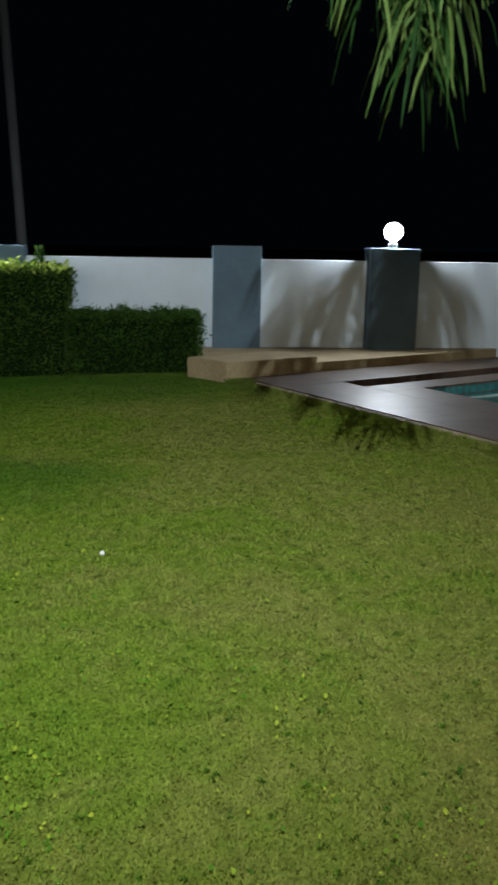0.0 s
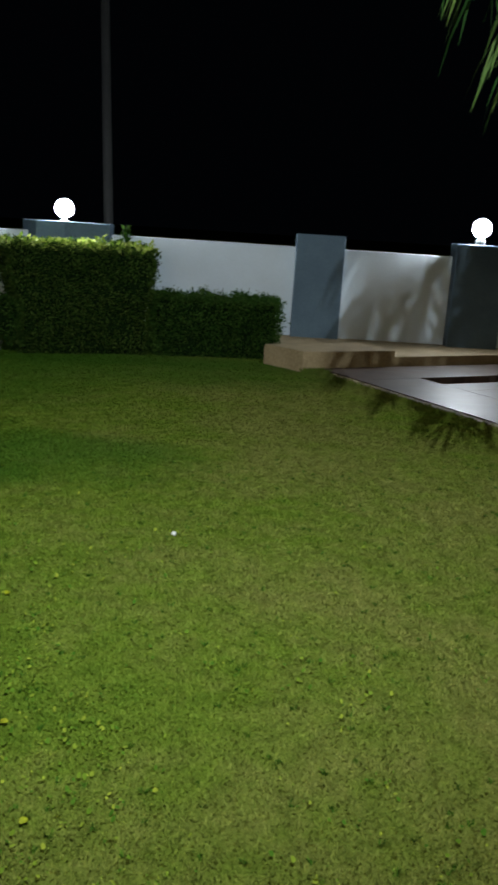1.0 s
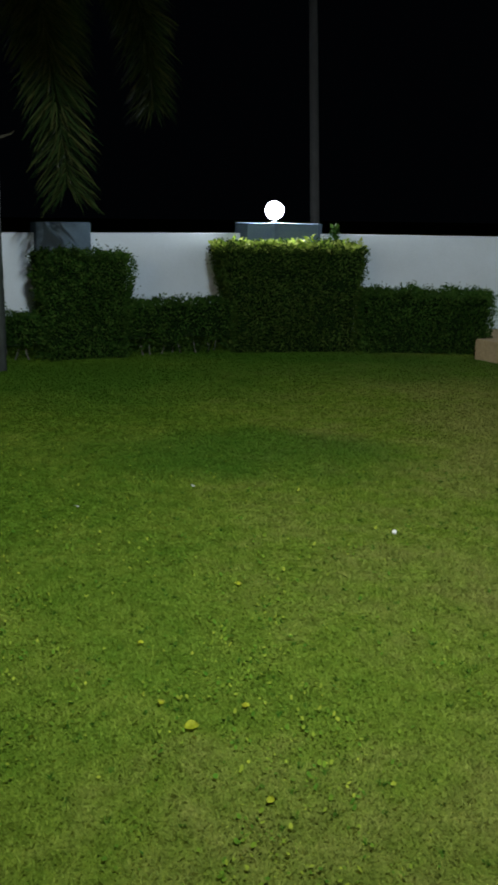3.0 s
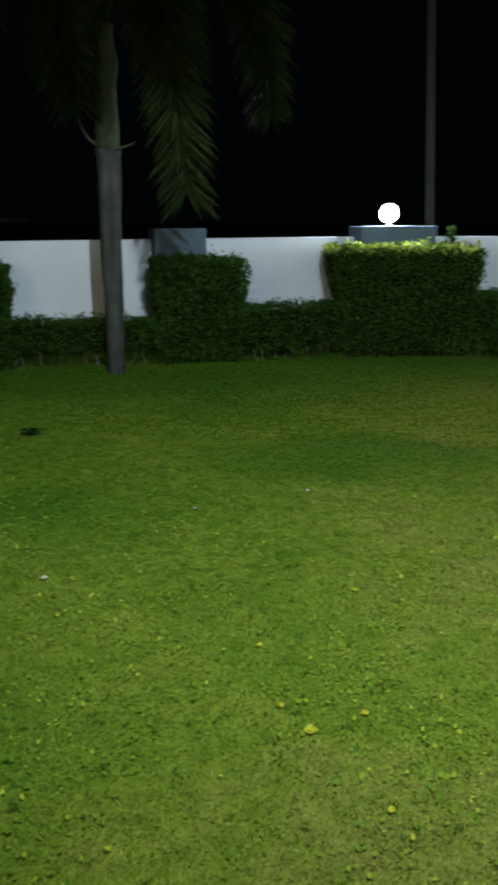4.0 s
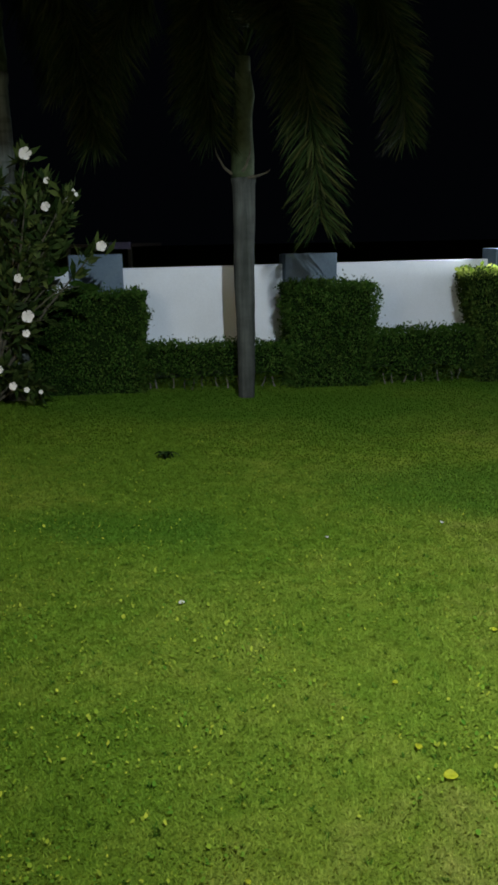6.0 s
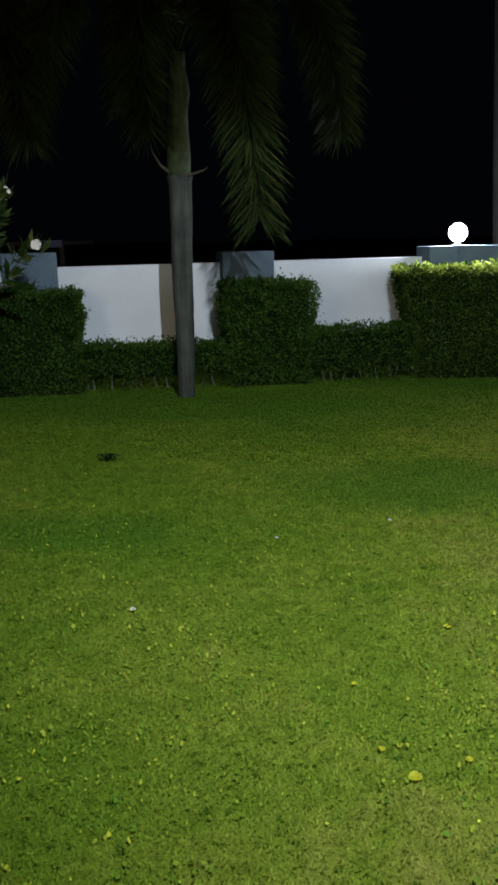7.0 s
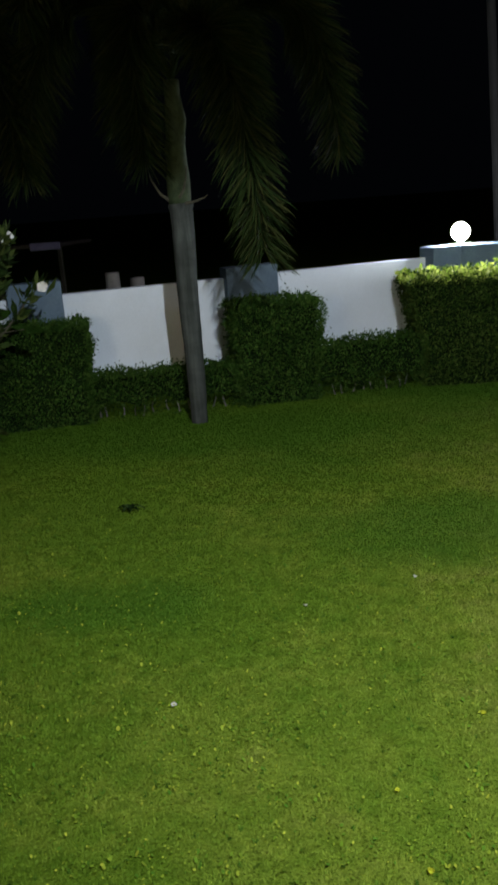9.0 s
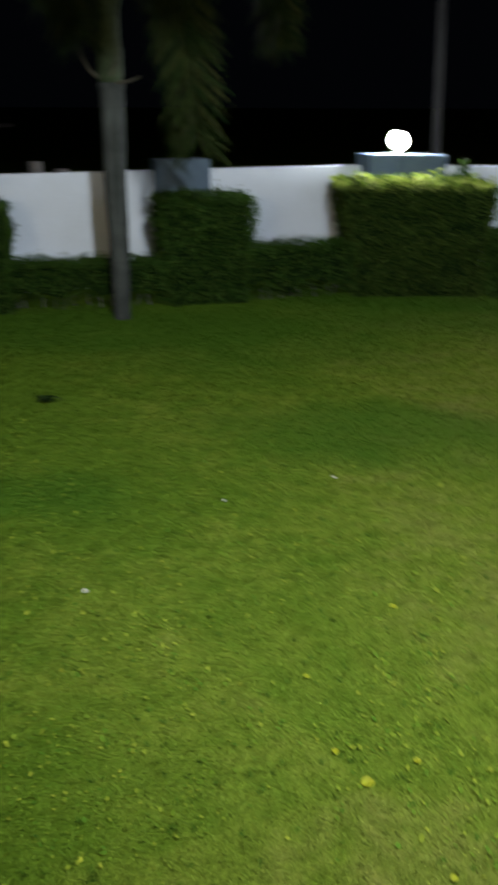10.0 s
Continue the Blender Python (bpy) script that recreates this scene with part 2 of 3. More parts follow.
def soup(name, verts, faces, mat, parent=None, kind="", label="", smooth=False):
    """One mesh of many small faces from arrays: verts (n, 3), faces (m, k)."""
    me = bpy.data.meshes.new(name)
    verts, faces = np.asarray(verts, np.float32), np.asarray(faces, np.int32)
    k = faces.shape[1]
    me.vertices.add(len(verts))
    me.vertices.foreach_set("co", verts.ravel())
    me.loops.add(faces.size)
    me.loops.foreach_set("vertex_index", faces.ravel())
    me.polygons.add(len(faces))
    me.polygons.foreach_set("loop_start", np.arange(0, faces.size, k, dtype=np.int32))
    me.polygons.foreach_set("loop_total", np.full(len(faces), k, np.int32))
    if smooth:
        me.polygons.foreach_set("use_smooth", np.ones(len(faces), bool))
    me.update(calc_edges=True)
    me.materials.append(mat)
    ob = new(name, me)
    ob.parent = parent
    tagged(ob, label, kind=kind)
    return ob


def box(bm, x0, x1, y0, y1, z0, z1, m=None):
    made = bmesh.ops.create_cube(bm, size=1.0)["verts"]
    for v in made:
        v.co = Vector((x0 + (v.co.x + 0.5) * (x1 - x0), y0 + (v.co.y + 0.5) * (y1 - y0), z0 + (v.co.z + 0.5) * (z1 - z0)))
        if m is not None:
            v.co = m @ v.co
    return made


def bevel(bm, width, segments=2):
    bmesh.ops.bevel(bm, geom=list(bm.edges), offset=width, segments=segments, affect="EDGES", profile=0.6)


def prism(bm, corners, z0, z1):
    """A slab over a polygon in plan, corners counter-clockwise."""
    low = [bm.verts.new((x, y, z0)) for x, y in corners]
    top = [bm.verts.new((x, y, z1)) for x, y in corners]
    n = len(corners)
    bm.faces.new(top)
    bm.faces.new(low[::-1])
    for i in range(n):
        j = (i + 1) % n
        bm.faces.new((low[i], low[j], top[j], top[i]))


def tube(bm, points, radii, sides=10, cap=True):
    """A tapered round bar along points."""
    rings = []
    for i, p in enumerate(points):
        a, b = Vector(points[max(i - 1, 0)]), Vector(points[min(i + 1, len(points) - 1)])
        turn = (b - a).to_track_quat("Z", "Y")
        ring = []
        for k in range(sides):
            w = 2 * math.pi * k / sides
            ring.append(bm.verts.new(Vector(p) + turn @ Vector((math.cos(w), math.sin(w), 0)) * radii[i]))
        rings.append(ring)
    for r, s in zip(rings, rings[1:]):
        for k in range(sides):
            bm.faces.new((r[k], r[(k + 1) % sides], s[(k + 1) % sides], s[k]))
    if cap:
        bm.faces.new(rings[0][::-1])
        bm.faces.new(rings[-1])


def leaves_at(points, normals, size, rng, lean=0.7, slim=0.45):
    """Small pointed leaves: arrays of vertices and quads."""
    n = len(points)
    d = normals * (1 - lean) + rng.normal(size=(n, 3)) * lean
    d /= np.linalg.norm(d, axis=1)[:, None]
    side = np.cross(d, rng.normal(size=(n, 3)))
    side /= np.linalg.norm(side, axis=1)[:, None]
    nrm = np.cross(d, side)
    s = size * rng.uniform(0.6, 1.35, n)[:, None]
    v = np.stack([points, points + d * s * 0.55 + side * s * slim * 0.5 + nrm * s * 0.08,
                  points + d * s, points + d * s * 0.55 - side * s * slim * 0.5 + nrm * s * 0.08], 1)
    return v.reshape(-1, 3), np.arange(4 * n).reshape(n, 4)


# ---------------------------------------------------------------- setting: ground, boundary wall, terrace, pool
DECK_TURN = radians(19.5)
DECK_AT = Vector((2.59, 7.0))


def deck_xy(u, v):
    c, s = math.cos(DECK_TURN), math.sin(DECK_TURN)
    return (DECK_AT.x + u * c + v * s, DECK_AT.y + u * s - v * c)


def deck_quad(u0, u1, v0, v1):
    return [deck_xy(u0, v1), deck_xy(u1, v1), deck_xy(u1, v0), deck_xy(u0, v0)]


def build_ground():
    bm = bmesh.new()
    # the pool and the trench are cut out of the sheet
    cut = deck_quad(1.0, 6.7, 0.72, 6.7)
    rim = [(-300, -300), (300, -300), (300, 300), (-300, 300)]
    inner = [bm.verts.new((x, y, 0)) for x, y in cut]
    outer = [bm.verts.new((x, y, 0)) for x, y in rim]
    for i in range(4):
        j = (i + 1) % 4
        bm.faces.new((outer[i], outer[j], inner[j], inner[i]))
    ob = part("ground", bm, SOIL)
    tagged(ob, "mown lawn turf, patchy green and dry", "lawn", kind="structure")


build_ground()

CORNER = Vector((-0.19, 9.58))
TURN_A = radians(-8.5)
TURN_B = radians(31)


def wall_frame(origin, turn):
    return Matrix.Translation((origin.x, origin.y, 0)) @ Matrix.Rotation(turn, 4, "Z")


FRAME_A = wall_frame(CORNER, TURN_A)
FRAME_B = wall_frame(CORNER, TURN_B)
WALL_TOP = 1.33


def build_walls():
    for name, frame_m, x0, x1 in (("wall_north", FRAME_A, -0.05, 16.0), ("wall_west", FRAME_B, -16.0, 0.05)):
        bm = bmesh.new()
        box(bm, x0, x1, 0.0, 0.14, -0.1, WALL_TOP, frame_m)
        bevel(bm, 0.008)
        tagged(part(name, bm, WALL), "white rendered boundary wall", "wall", kind="structure")
    bm = bmesh.new()
    box(bm, -14, 18, -8.2, -8.0, 0, 6.0)
    tagged(part("wall_house", bm, HOUSE), "plain pale house wall", "wall", kind="structure")
    # an unseen roof added over the lamps; its fascia shades the tree tops
    bm = bmesh.new()
    box(bm, -5.0, 6.0, -8.0, -1.2, 3.95, 4.1)
    box(bm, -5.0, 6.0, -1.2, -1.15, 3.70, 4.1)
    tagged(part("shading_roof", bm, HOUSE), "plain pale unseen roof added to shade the tree tops", "roof", kind="structure")


build_walls()


def pillar(frame_m, x0, x1, top, proud=0.14):
    bm = bmesh.new()
    box(bm, x0, x1, -proud, 0.16, -0.05, top, frame_m)
    bevel(bm, 0.012)
    return tagged(part("wall_pillar", bm, PILLAR), "grey-blue painted square pillar in the boundary wall", "pillar", "pillars of the boundary wall")


PILLAR_TOP = 1.5
pillar(FRAME_A, 3.09, 3.73, PILLAR_TOP)
pillar(FRAME_A, 5.18, 5.86, PILLAR_TOP, 0.21)
pillar(FRAME_B, -3.22, -2.56, 1.455)
pillar(FRAME_B, -5.80, -5.18, PILLAR_TOP)


def corner_pillar():
    """Two wings, one along each wall, mitred at the bend."""
    bm = bmesh.new()
    front, back = -0.22, 0.16
    half = math.tan((TURN_B - TURN_A) / 2)

    def on(frame_m, x, y):
        p = frame_m @ Vector((x, y, 0))
        return (p.x, p.y)
    prism(bm, [on(FRAME_B, -0.48, front), on(FRAME_A, -front * half, front), on(FRAME_A, 0.66, front),
               on(FRAME_A, 0.66, back), on(FRAME_A, -back * half, back), on(FRAME_B, -0.48, back)], -0.05, 1.46)
    bevel(bm, 0.012)
    return tagged(part("wall_pillar", bm, PILLAR), "wide grey-blue pillar at the bend of the wall", "pillar", "pillars of the boundary wall")


corner_pillar()


def globe_lamp(x, y, z):
    base = new("globe_lamp")
    base.location = (x, y, z)
    bm = bmesh.new()
    tube(bm, [(0, 0, -0.06), (0, 0, 0.012), (0, 0, 0.02), (0, 0, 0.05)], [0.06, 0.06, 0.035, 0.035], 20)
    part("fitting", bm, METAL, base, smooth=False)
    bm = bmesh.new()
    bmesh.ops.create_uvsphere(bm, u_segments=32, v_segments=20, radius=0.116)
    bmesh.ops.translate(bm, verts=list(bm.verts), vec=(0, 0, 0.165))
    part("globe", bm, GLOW, base, "white glowing glass globe", smooth=True)
    return tagged(base, "lit white globe lamp on a wall pillar", "lamp", "globe lamps")


for spot, top in ((FRAME_B @ Vector((-0.02, -0.10, 0)), 1.46), (FRAME_A @ Vector((5.50, -0.10, 0)), PILLAR_TOP + 0.05)):
    globe_lamp(spot.x, spot.y, top)


def build_terrace():
    def at_wall(x):
        p = FRAME_A @ Vector((x, -0.004, 0))
        return (p.x, p.y)
    bm = bmesh.new()
    prism(bm, [deck_xy(0.3, -0.3), deck_xy(1.0, -0.01), deck_xy(4.45, -0.01), at_wall(7.1), at_wall(2.4), (2.33, 7.62)], -0.05, 0.155)
    bevel(bm, 0.012)
    tagged(part("terrace", bm, STONE), "raised sandy stone terrace along the wall", "terrace", kind="structure")
    # the higher block at its corner
    bm = bmesh.new()
    prism(bm, [(2.59, 7.0), deck_xy(1.29, 0.0), deck_xy(1.20, -0.62), (2.24, 7.52)], -0.05, 0.232)
    bmesh.ops.subdivide_edges(bm, edges=list(bm.edges), cuts=6, use_grid_fill=True)
    for v in bm.verts:
        v.co += noise.noise_vector(v.co * 4.0) * 0.006
    bevel(bm, 0.006, 1)
    tagged(part("terrace_block", bm, STONE), "worn sandy stone block at the corner of the terrace", "step", kind="structure")


build_terrace()


def build_deck():
    first = [deck_xy(0.25, 0.73), deck_xy(5.7, 0.73), deck_xy(4.45, 0.004), deck_xy(0.25, 0.004)]
    quads = [first, deck_quad(0.25, 1.08, 0.734, 6.8), deck_quad(1.084, 6.8, 1.11, 1.47), deck_quad(1.084, 1.60, 1.474, 6.8)]
    for q in quads:
        bm = bmesh.new()
        prism(bm, q, -0.12, 0.04)
        tagged(part("pool_deck", bm, DECK), "wet dark grey stone pool deck", "deck", kind="structure")
    bm = bmesh.new()
    prism(bm, deck_quad(0.16, 0.246, 0.3, 6.8), -0.1, 0.03)
    tagged(part("deck_edging", bm, STONE), "pale stone edging of the pool deck", "edging", kind="structure")
    bm = bmesh.new()
    prism(bm, deck_quad(1.08, 5.7, 0.734, 1.106), -0.4, -0.28)
    prism(bm, deck_quad(1.08, 5.7, 0.70, 0.726), -0.28, 0.034)
    prism(bm, deck_quad(1.08, 5.7, 1.114, 1.14), -0.28, 0.034)
    prism(bm, deck_quad(1.05, 1.076, 0.73, 1.11), -0.28, 0.034)
    tagged(part("trench", bm, DARKSTONE), "dark open channel in the pool deck", "channel", kind="structure")
    basin = new("pool")
    tagged(basin, "swimming pool basin lined with teal tiles", "pool", kind="structure")
    for name, q, z0, z1 in (("pool_floor", (1.55, 6.8, 1.42, 6.8), -1.3, -1.2), ("pool_side", (1.6, 6.75, 1.42, 1.468), -1.2, 0.03),
                            ("pool_side", (1.55, 1.598, 1.42, 6.75), -1.2, 0.03), ("pool_side", (6.75, 6.8, 1.42, 6.8), -1.2, 0.03),
                            ("pool_side", (1.55, 6.75, 6.75, 6.8), -1.2, 0.03)):
        bm = bmesh.new()
        prism(bm, deck_quad(*q), z0, z1)
        part(name, bm, GROUT if name == "pool_side" else TILE, basin)
    # Pale strip added for the bright reflection along the water line.
    bm = bmesh.new()
    prism(bm, deck_quad(1.61, 6.74, 1.484, 1.505), -0.16, -0.118)
    part("water_line_glint", bm, GROUT, basin, "pale narrow strip standing in for the water line's reflection")
    # the row of tiles along the far side, above and below the water line
    size, gap = 0.092, 0.014
    bm = bmesh.new()
    box(bm, 0, size, -0.004, 0.004, 0, size)
    bevel(bm, 0.002, 1)
    tile = part("pool_tile", bm, TILE, basin)
    spots = [(1.604 + i * (size + gap), 1.474, -0.075 - k * (size + gap)) for k in range(3) for i in range(42)]
    for i, (u, v, z) in enumerate(spots):
        ob = tile if i == 0 else tile.copy()
        if i:
            scene.collection.objects.link(ob)
        x, y = deck_xy(u, v)
        ob.matrix_basis = Matrix.Translation((x, y, z)) @ Matrix.Rotation(DECK_TURN, 4, "Z")
    bm = bmesh.new()
    prism(bm, deck_quad(1.606, 6.74, 1.508, 6.74), -0.14, -0.13)
    ob = part("water", bm, WATER)
    ob.visible_shadow = False
    tagged(ob, "still pool water", "water", kind="structure")


build_deck()

# ---------------------------------------------------------------- hedges
TURN_HB = radians(23.7)
HEDGE_A = wall_frame(Vector((-0.06, 7.75)), radians(2))
HEDGE_B = wall_frame(Vector((-0.06, 7.75)), TURN_HB)
rng = np.random.default_rng(7)


def hedge(frame_m, x0, x1, z0, z1, depth, count, label, flare=(0.0, 0.0), size=0.037, leggy=False, leaf=None):
    """A clipped hedge: an uneven inside, its shade put into the dark colour, and a skin of small leaves."""
    grow = 0.05
    bm = bmesh.new()
    box(bm, 0, 1, 0, 1, 0, 1)
    bmesh.ops.subdivide_edges(bm, edges=list(bm.edges), cuts=9, use_grid_fill=True)

    def shape(p):
        """From the unit box to the hedge, wider towards the top."""
        up = max(0.0, (p[2] - 0.45) / 0.55) ** 0.7
        x = x0 - flare[0] * up + p[0] * (x1 - x0 + (flare[0] + flare[1]) * up)
        y = p[1] * depth - 0.02 * up
        return Vector((x, y, z0 + p[2] * (z1 - z0)))
    for v in bm.verts:
        q = shape(v.co)
        if leggy:
            q.z = max(q.z, z0 + 0.17 + 0.18 * noise.noise(Vector((q.x * 3.5, 1.0, 4.0))))
        wob = noise.noise_vector(q * 5.0 + Vector((x0 * 3, 0, 0))) * 0.035
        v.co = frame_m @ (q + wob + Vector((0, grow * (1 - 2 * v.co.y), -grow if v.co.z > 0.5 else 0)) + Vector((grow * (1 - 2 * v.co.x), 0, 0)))
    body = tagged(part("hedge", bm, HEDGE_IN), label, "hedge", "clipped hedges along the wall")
    # leaves over the front, the top, the ends and the back
    areas = np.array([(x1 - x0) * (z1 - z0), (x1 - x0) * depth, depth * (z1 - z0), depth * (z1 - z0), 0.4 * (x1 - x0) * (z1 - z0)])
    side = rng.choice(5, count, p=areas / areas.sum())
    u, w = rng.random(count), rng.random(count)
    p = np.zeros((count, 3))
    n = np.zeros((count, 3))
    for k, (fix, value, a, b) in enumerate(((1, 0, 0, 2), (2, 1, 0, 1), (0, 0, 1, 2), (0, 1, 1, 2), (1, 1, 0, 2))):
        sel = side == k
        p[sel, fix], p[sel, a], p[sel, b] = value, u[sel], w[sel]
        n[sel, fix] = 1 if value else -1
    up = np.maximum(0, (p[:, 2] - 0.45) / 0.55) ** 0.7
    q = np.stack([x0 - flare[0] * up + p[:, 0] * (x1 - x0 + (flare[0] + flare[1]) * up), p[:, 1] * depth - 0.02 * up, z0 + p[:, 2] * (z1 - z0)], 1)
    lump = np.array([noise.noise(Vector(c) * 4.5) + 0.55 * noise.noise(Vector(c) * 13.0) for c in q])
    stray = np.where(rng.random(count) < 0.05, rng.uniform(0.02, 0.08, count), 0)
    q += n * (lump * 0.085 - 0.02 + rng.normal(0, 0.016, count) + stray)[:, None]
    if leggy:
        gap = np.array([noise.noise(Vector((c[0] * 6.0, 2.0, c[2] * 5.0))) for c in q])
        keep = (q[:, 2] > z0 + 0.13 + 0.22 * gap) | (rng.random(count) < 0.25)
        q, n = q[keep], n[keep]
    m3, off = np.array(frame_m.to_3x3()), np.array(frame_m.translation)
    verts, faces = leaves_at(q @ m3.T + off, n @ m3.T, size, rng, 0.62)
    soup("foliage", verts, faces, leaf or HEDGE, body, "stuff")
    # a few upright shoots above the top
    shoots = max(3, int((x1 - x0) * 7))
    pts, nor = [], []
    for _ in range(shoots):
        bx, by, h = rng.uniform(x0, x1), rng.uniform(0.05, depth * 0.8), rng.uniform(0.03, 0.11)
        for k in range(9):
            pts.append((bx + rng.normal(0, 0.012), by + rng.normal(0, 0.012), z1 - 0.02 + h * k / 8))
            nor.append((rng.normal(0, 0.6), rng.normal(0, 0.6), 1))
    verts, faces = leaves_at(np.array(pts) @ m3.T + off, np.array(nor) @ m3.T, size, rng, 0.4)
    soup("shoots", verts, faces, HEDGE, body, "stuff")
    if leggy:
        for i in range(int((x1 - x0) / 0.13)):
            bm = bmesh.new()
            bx, by = x0 + 0.06 + i * 0.13 + rng.uniform(-0.04, 0.04), depth * rng.uniform(0.25, 0.6)
            a = frame_m @ Vector((bx, by, 0))
            b = frame_m @ Vector((bx + rng.uniform(-0.05, 0.05), by, z0 + 0.1))
            tube(bm, [a, (a + b) / 2 + Vector((rng.uniform(-0.015, 0.015), 0, 0)), b], [0.011, 0.009, 0.008], 6)
            part("stem", bm, STEM, body)
    return body


hedge(HEDGE_A, 1.02, 2.52, 0.0, 0.69, 0.72, 19000, "low clipped dark green hedge ending at the terrace")
hedge(HEDGE_B, -1.76, -0.48, 0.03, 0.585, 0.50, 9000, "low leggy hedge with gaps above the ground", leggy=True)
hedge(HEDGE_B, -4.30, -2.68, 0.02, 0.49, 0.50, 11000, "low clipped dark green hedge", leggy=True)
# the block at the bend
BEND = wall_frame(Vector((0.06, 7.66)), radians(11))
hedge(BEND, -0.60, 0.86, 0.0, 1.19, 1.25, 38000, "tall clipped hedge block flared at the top, lit from above", (0.17, 0.08), leaf=OLIVE)
hedge(HEDGE_B, -2.63, -1.73, 0.0, 1.12, 0.72, 22000, "tall square clipped hedge block", (0.05, 0.03))
hedge(HEDGE_B, -6.6, -4.29, 0.0, 1.08, 0.72, 32000, "tall long clipped hedge block", (0.0, 0.05))


def fresh_growth():
    """Broad new leaves that crown the block; the globe's light is partly in their pale colour."""
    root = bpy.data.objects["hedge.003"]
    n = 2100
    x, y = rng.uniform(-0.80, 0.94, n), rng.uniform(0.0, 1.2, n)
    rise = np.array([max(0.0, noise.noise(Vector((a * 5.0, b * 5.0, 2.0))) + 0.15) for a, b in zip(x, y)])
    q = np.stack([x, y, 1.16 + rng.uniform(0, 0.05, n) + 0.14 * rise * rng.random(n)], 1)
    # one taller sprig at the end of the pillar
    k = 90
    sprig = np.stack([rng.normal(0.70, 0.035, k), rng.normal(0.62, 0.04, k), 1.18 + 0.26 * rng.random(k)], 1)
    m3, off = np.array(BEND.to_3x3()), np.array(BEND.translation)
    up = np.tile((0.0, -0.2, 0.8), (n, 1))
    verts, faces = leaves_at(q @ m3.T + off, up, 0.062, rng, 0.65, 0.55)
    soup("lit_new_leaves", verts, faces, FRESH_LIT, root, "stuff", "yellow-green new leaves, coloured paler as under the lamp")
    verts, faces = leaves_at(sprig @ m3.T + off, np.tile((0.0, 0.0, 0.8), (k, 1)), 0.075, rng, 0.5, 0.5)
    soup("sprig", verts, faces, HEDGE, root, "stuff", "tall leafy sprig above the clipped top")


fresh_growth()

# ---------------------------------------------------------------- palms


def bezier(a, b, c, d, n):
    t = np.linspace(0, 1, n)[:, None]
    return ((1 - t) ** 3) * a + 3 * ((1 - t) ** 2) * t * b + 3 * (1 - t) * t * t * c + t ** 3 * d


def frond(parent, start, out, tip, leaflet=0.42, pairs=70, width=0.03, bushy=1.0, lift=0.5, droop=0.34, label="", spread=(0.45, 0.95), leaf=None):
    """A feather frond: an arching rib with hanging leaflets all round it."""
    a, d = np.array(start, float), np.array(tip, float)
    o = np.array(out, float)
    b = a + (o - a) * 0.55 + np.array((0, 0, lift))
    c = o + np.array((0, 0, lift * 0.3))
    pts = bezier(a, b, c, d, 22)
    bm = bmesh.new()
    tube(bm, [Vector(p) for p in pts], list(np.linspace(0.022, 0.004, 22)), 6)
    rib = part("frond", bm, FROND, parent, label)
    fine = bezier(a, b, c, d, pairs)
    verts, faces = [], []
    for i in range(int(pairs * 0.12), pairs):
        s = i / (pairs - 1)
        along = fine[min(i + 1, pairs - 1)] - fine[i - 1]
        along /= np.linalg.norm(along)
        length = leaflet * (0.55 + 1.1 * math.sin(math.pi * min(1, 0.12 + 0.72 * s)) ** 0.8) * 0.75
        for _ in range(int(3 * bushy + rng.random())):
            r = rng.normal(size=3)
            side = r - along * (r @ along)
            side /= np.linalg.norm(side)
            side[2] *= 0.6
            dirn = side * 1.0 + along * rng.uniform(*spread) + np.array((0, 0, -0.12))
            dirn /= np.linalg.norm(dirn)
            l = length * rng.uniform(0.75, 1.15)
            p0 = fine[i]
            p1 = p0 + dirn * l * 0.45
            p2 = p0 + dirn * l * 0.82 + np.array((0, 0, -0.42 * droop * l))
            p3 = p0 + dirn * l * 1.02 + np.array((0, 0, -droop * l))
            w = np.cross(dirn, rng.normal(size=3))
            w /= np.linalg.norm(w)
            w *= width * rng.uniform(0.7, 1.2) * 0.5
            k = len(verts)
            verts += [p0 - w * 0.3, p0 + w * 0.3, p1 - w, p1 + w, p2 - w * 0.75, p2 + w * 0.75, p3 - w * 0.08, p3 + w * 0.08]
            faces += [(k, k + 1, k + 3, k + 2), (k + 2, k + 3, k + 5, k + 4), (k + 4, k + 5, k + 7, k + 6)]
    soup("leaflet_mass", verts, faces, leaf or FROND, rib, "stuff")
    return rib


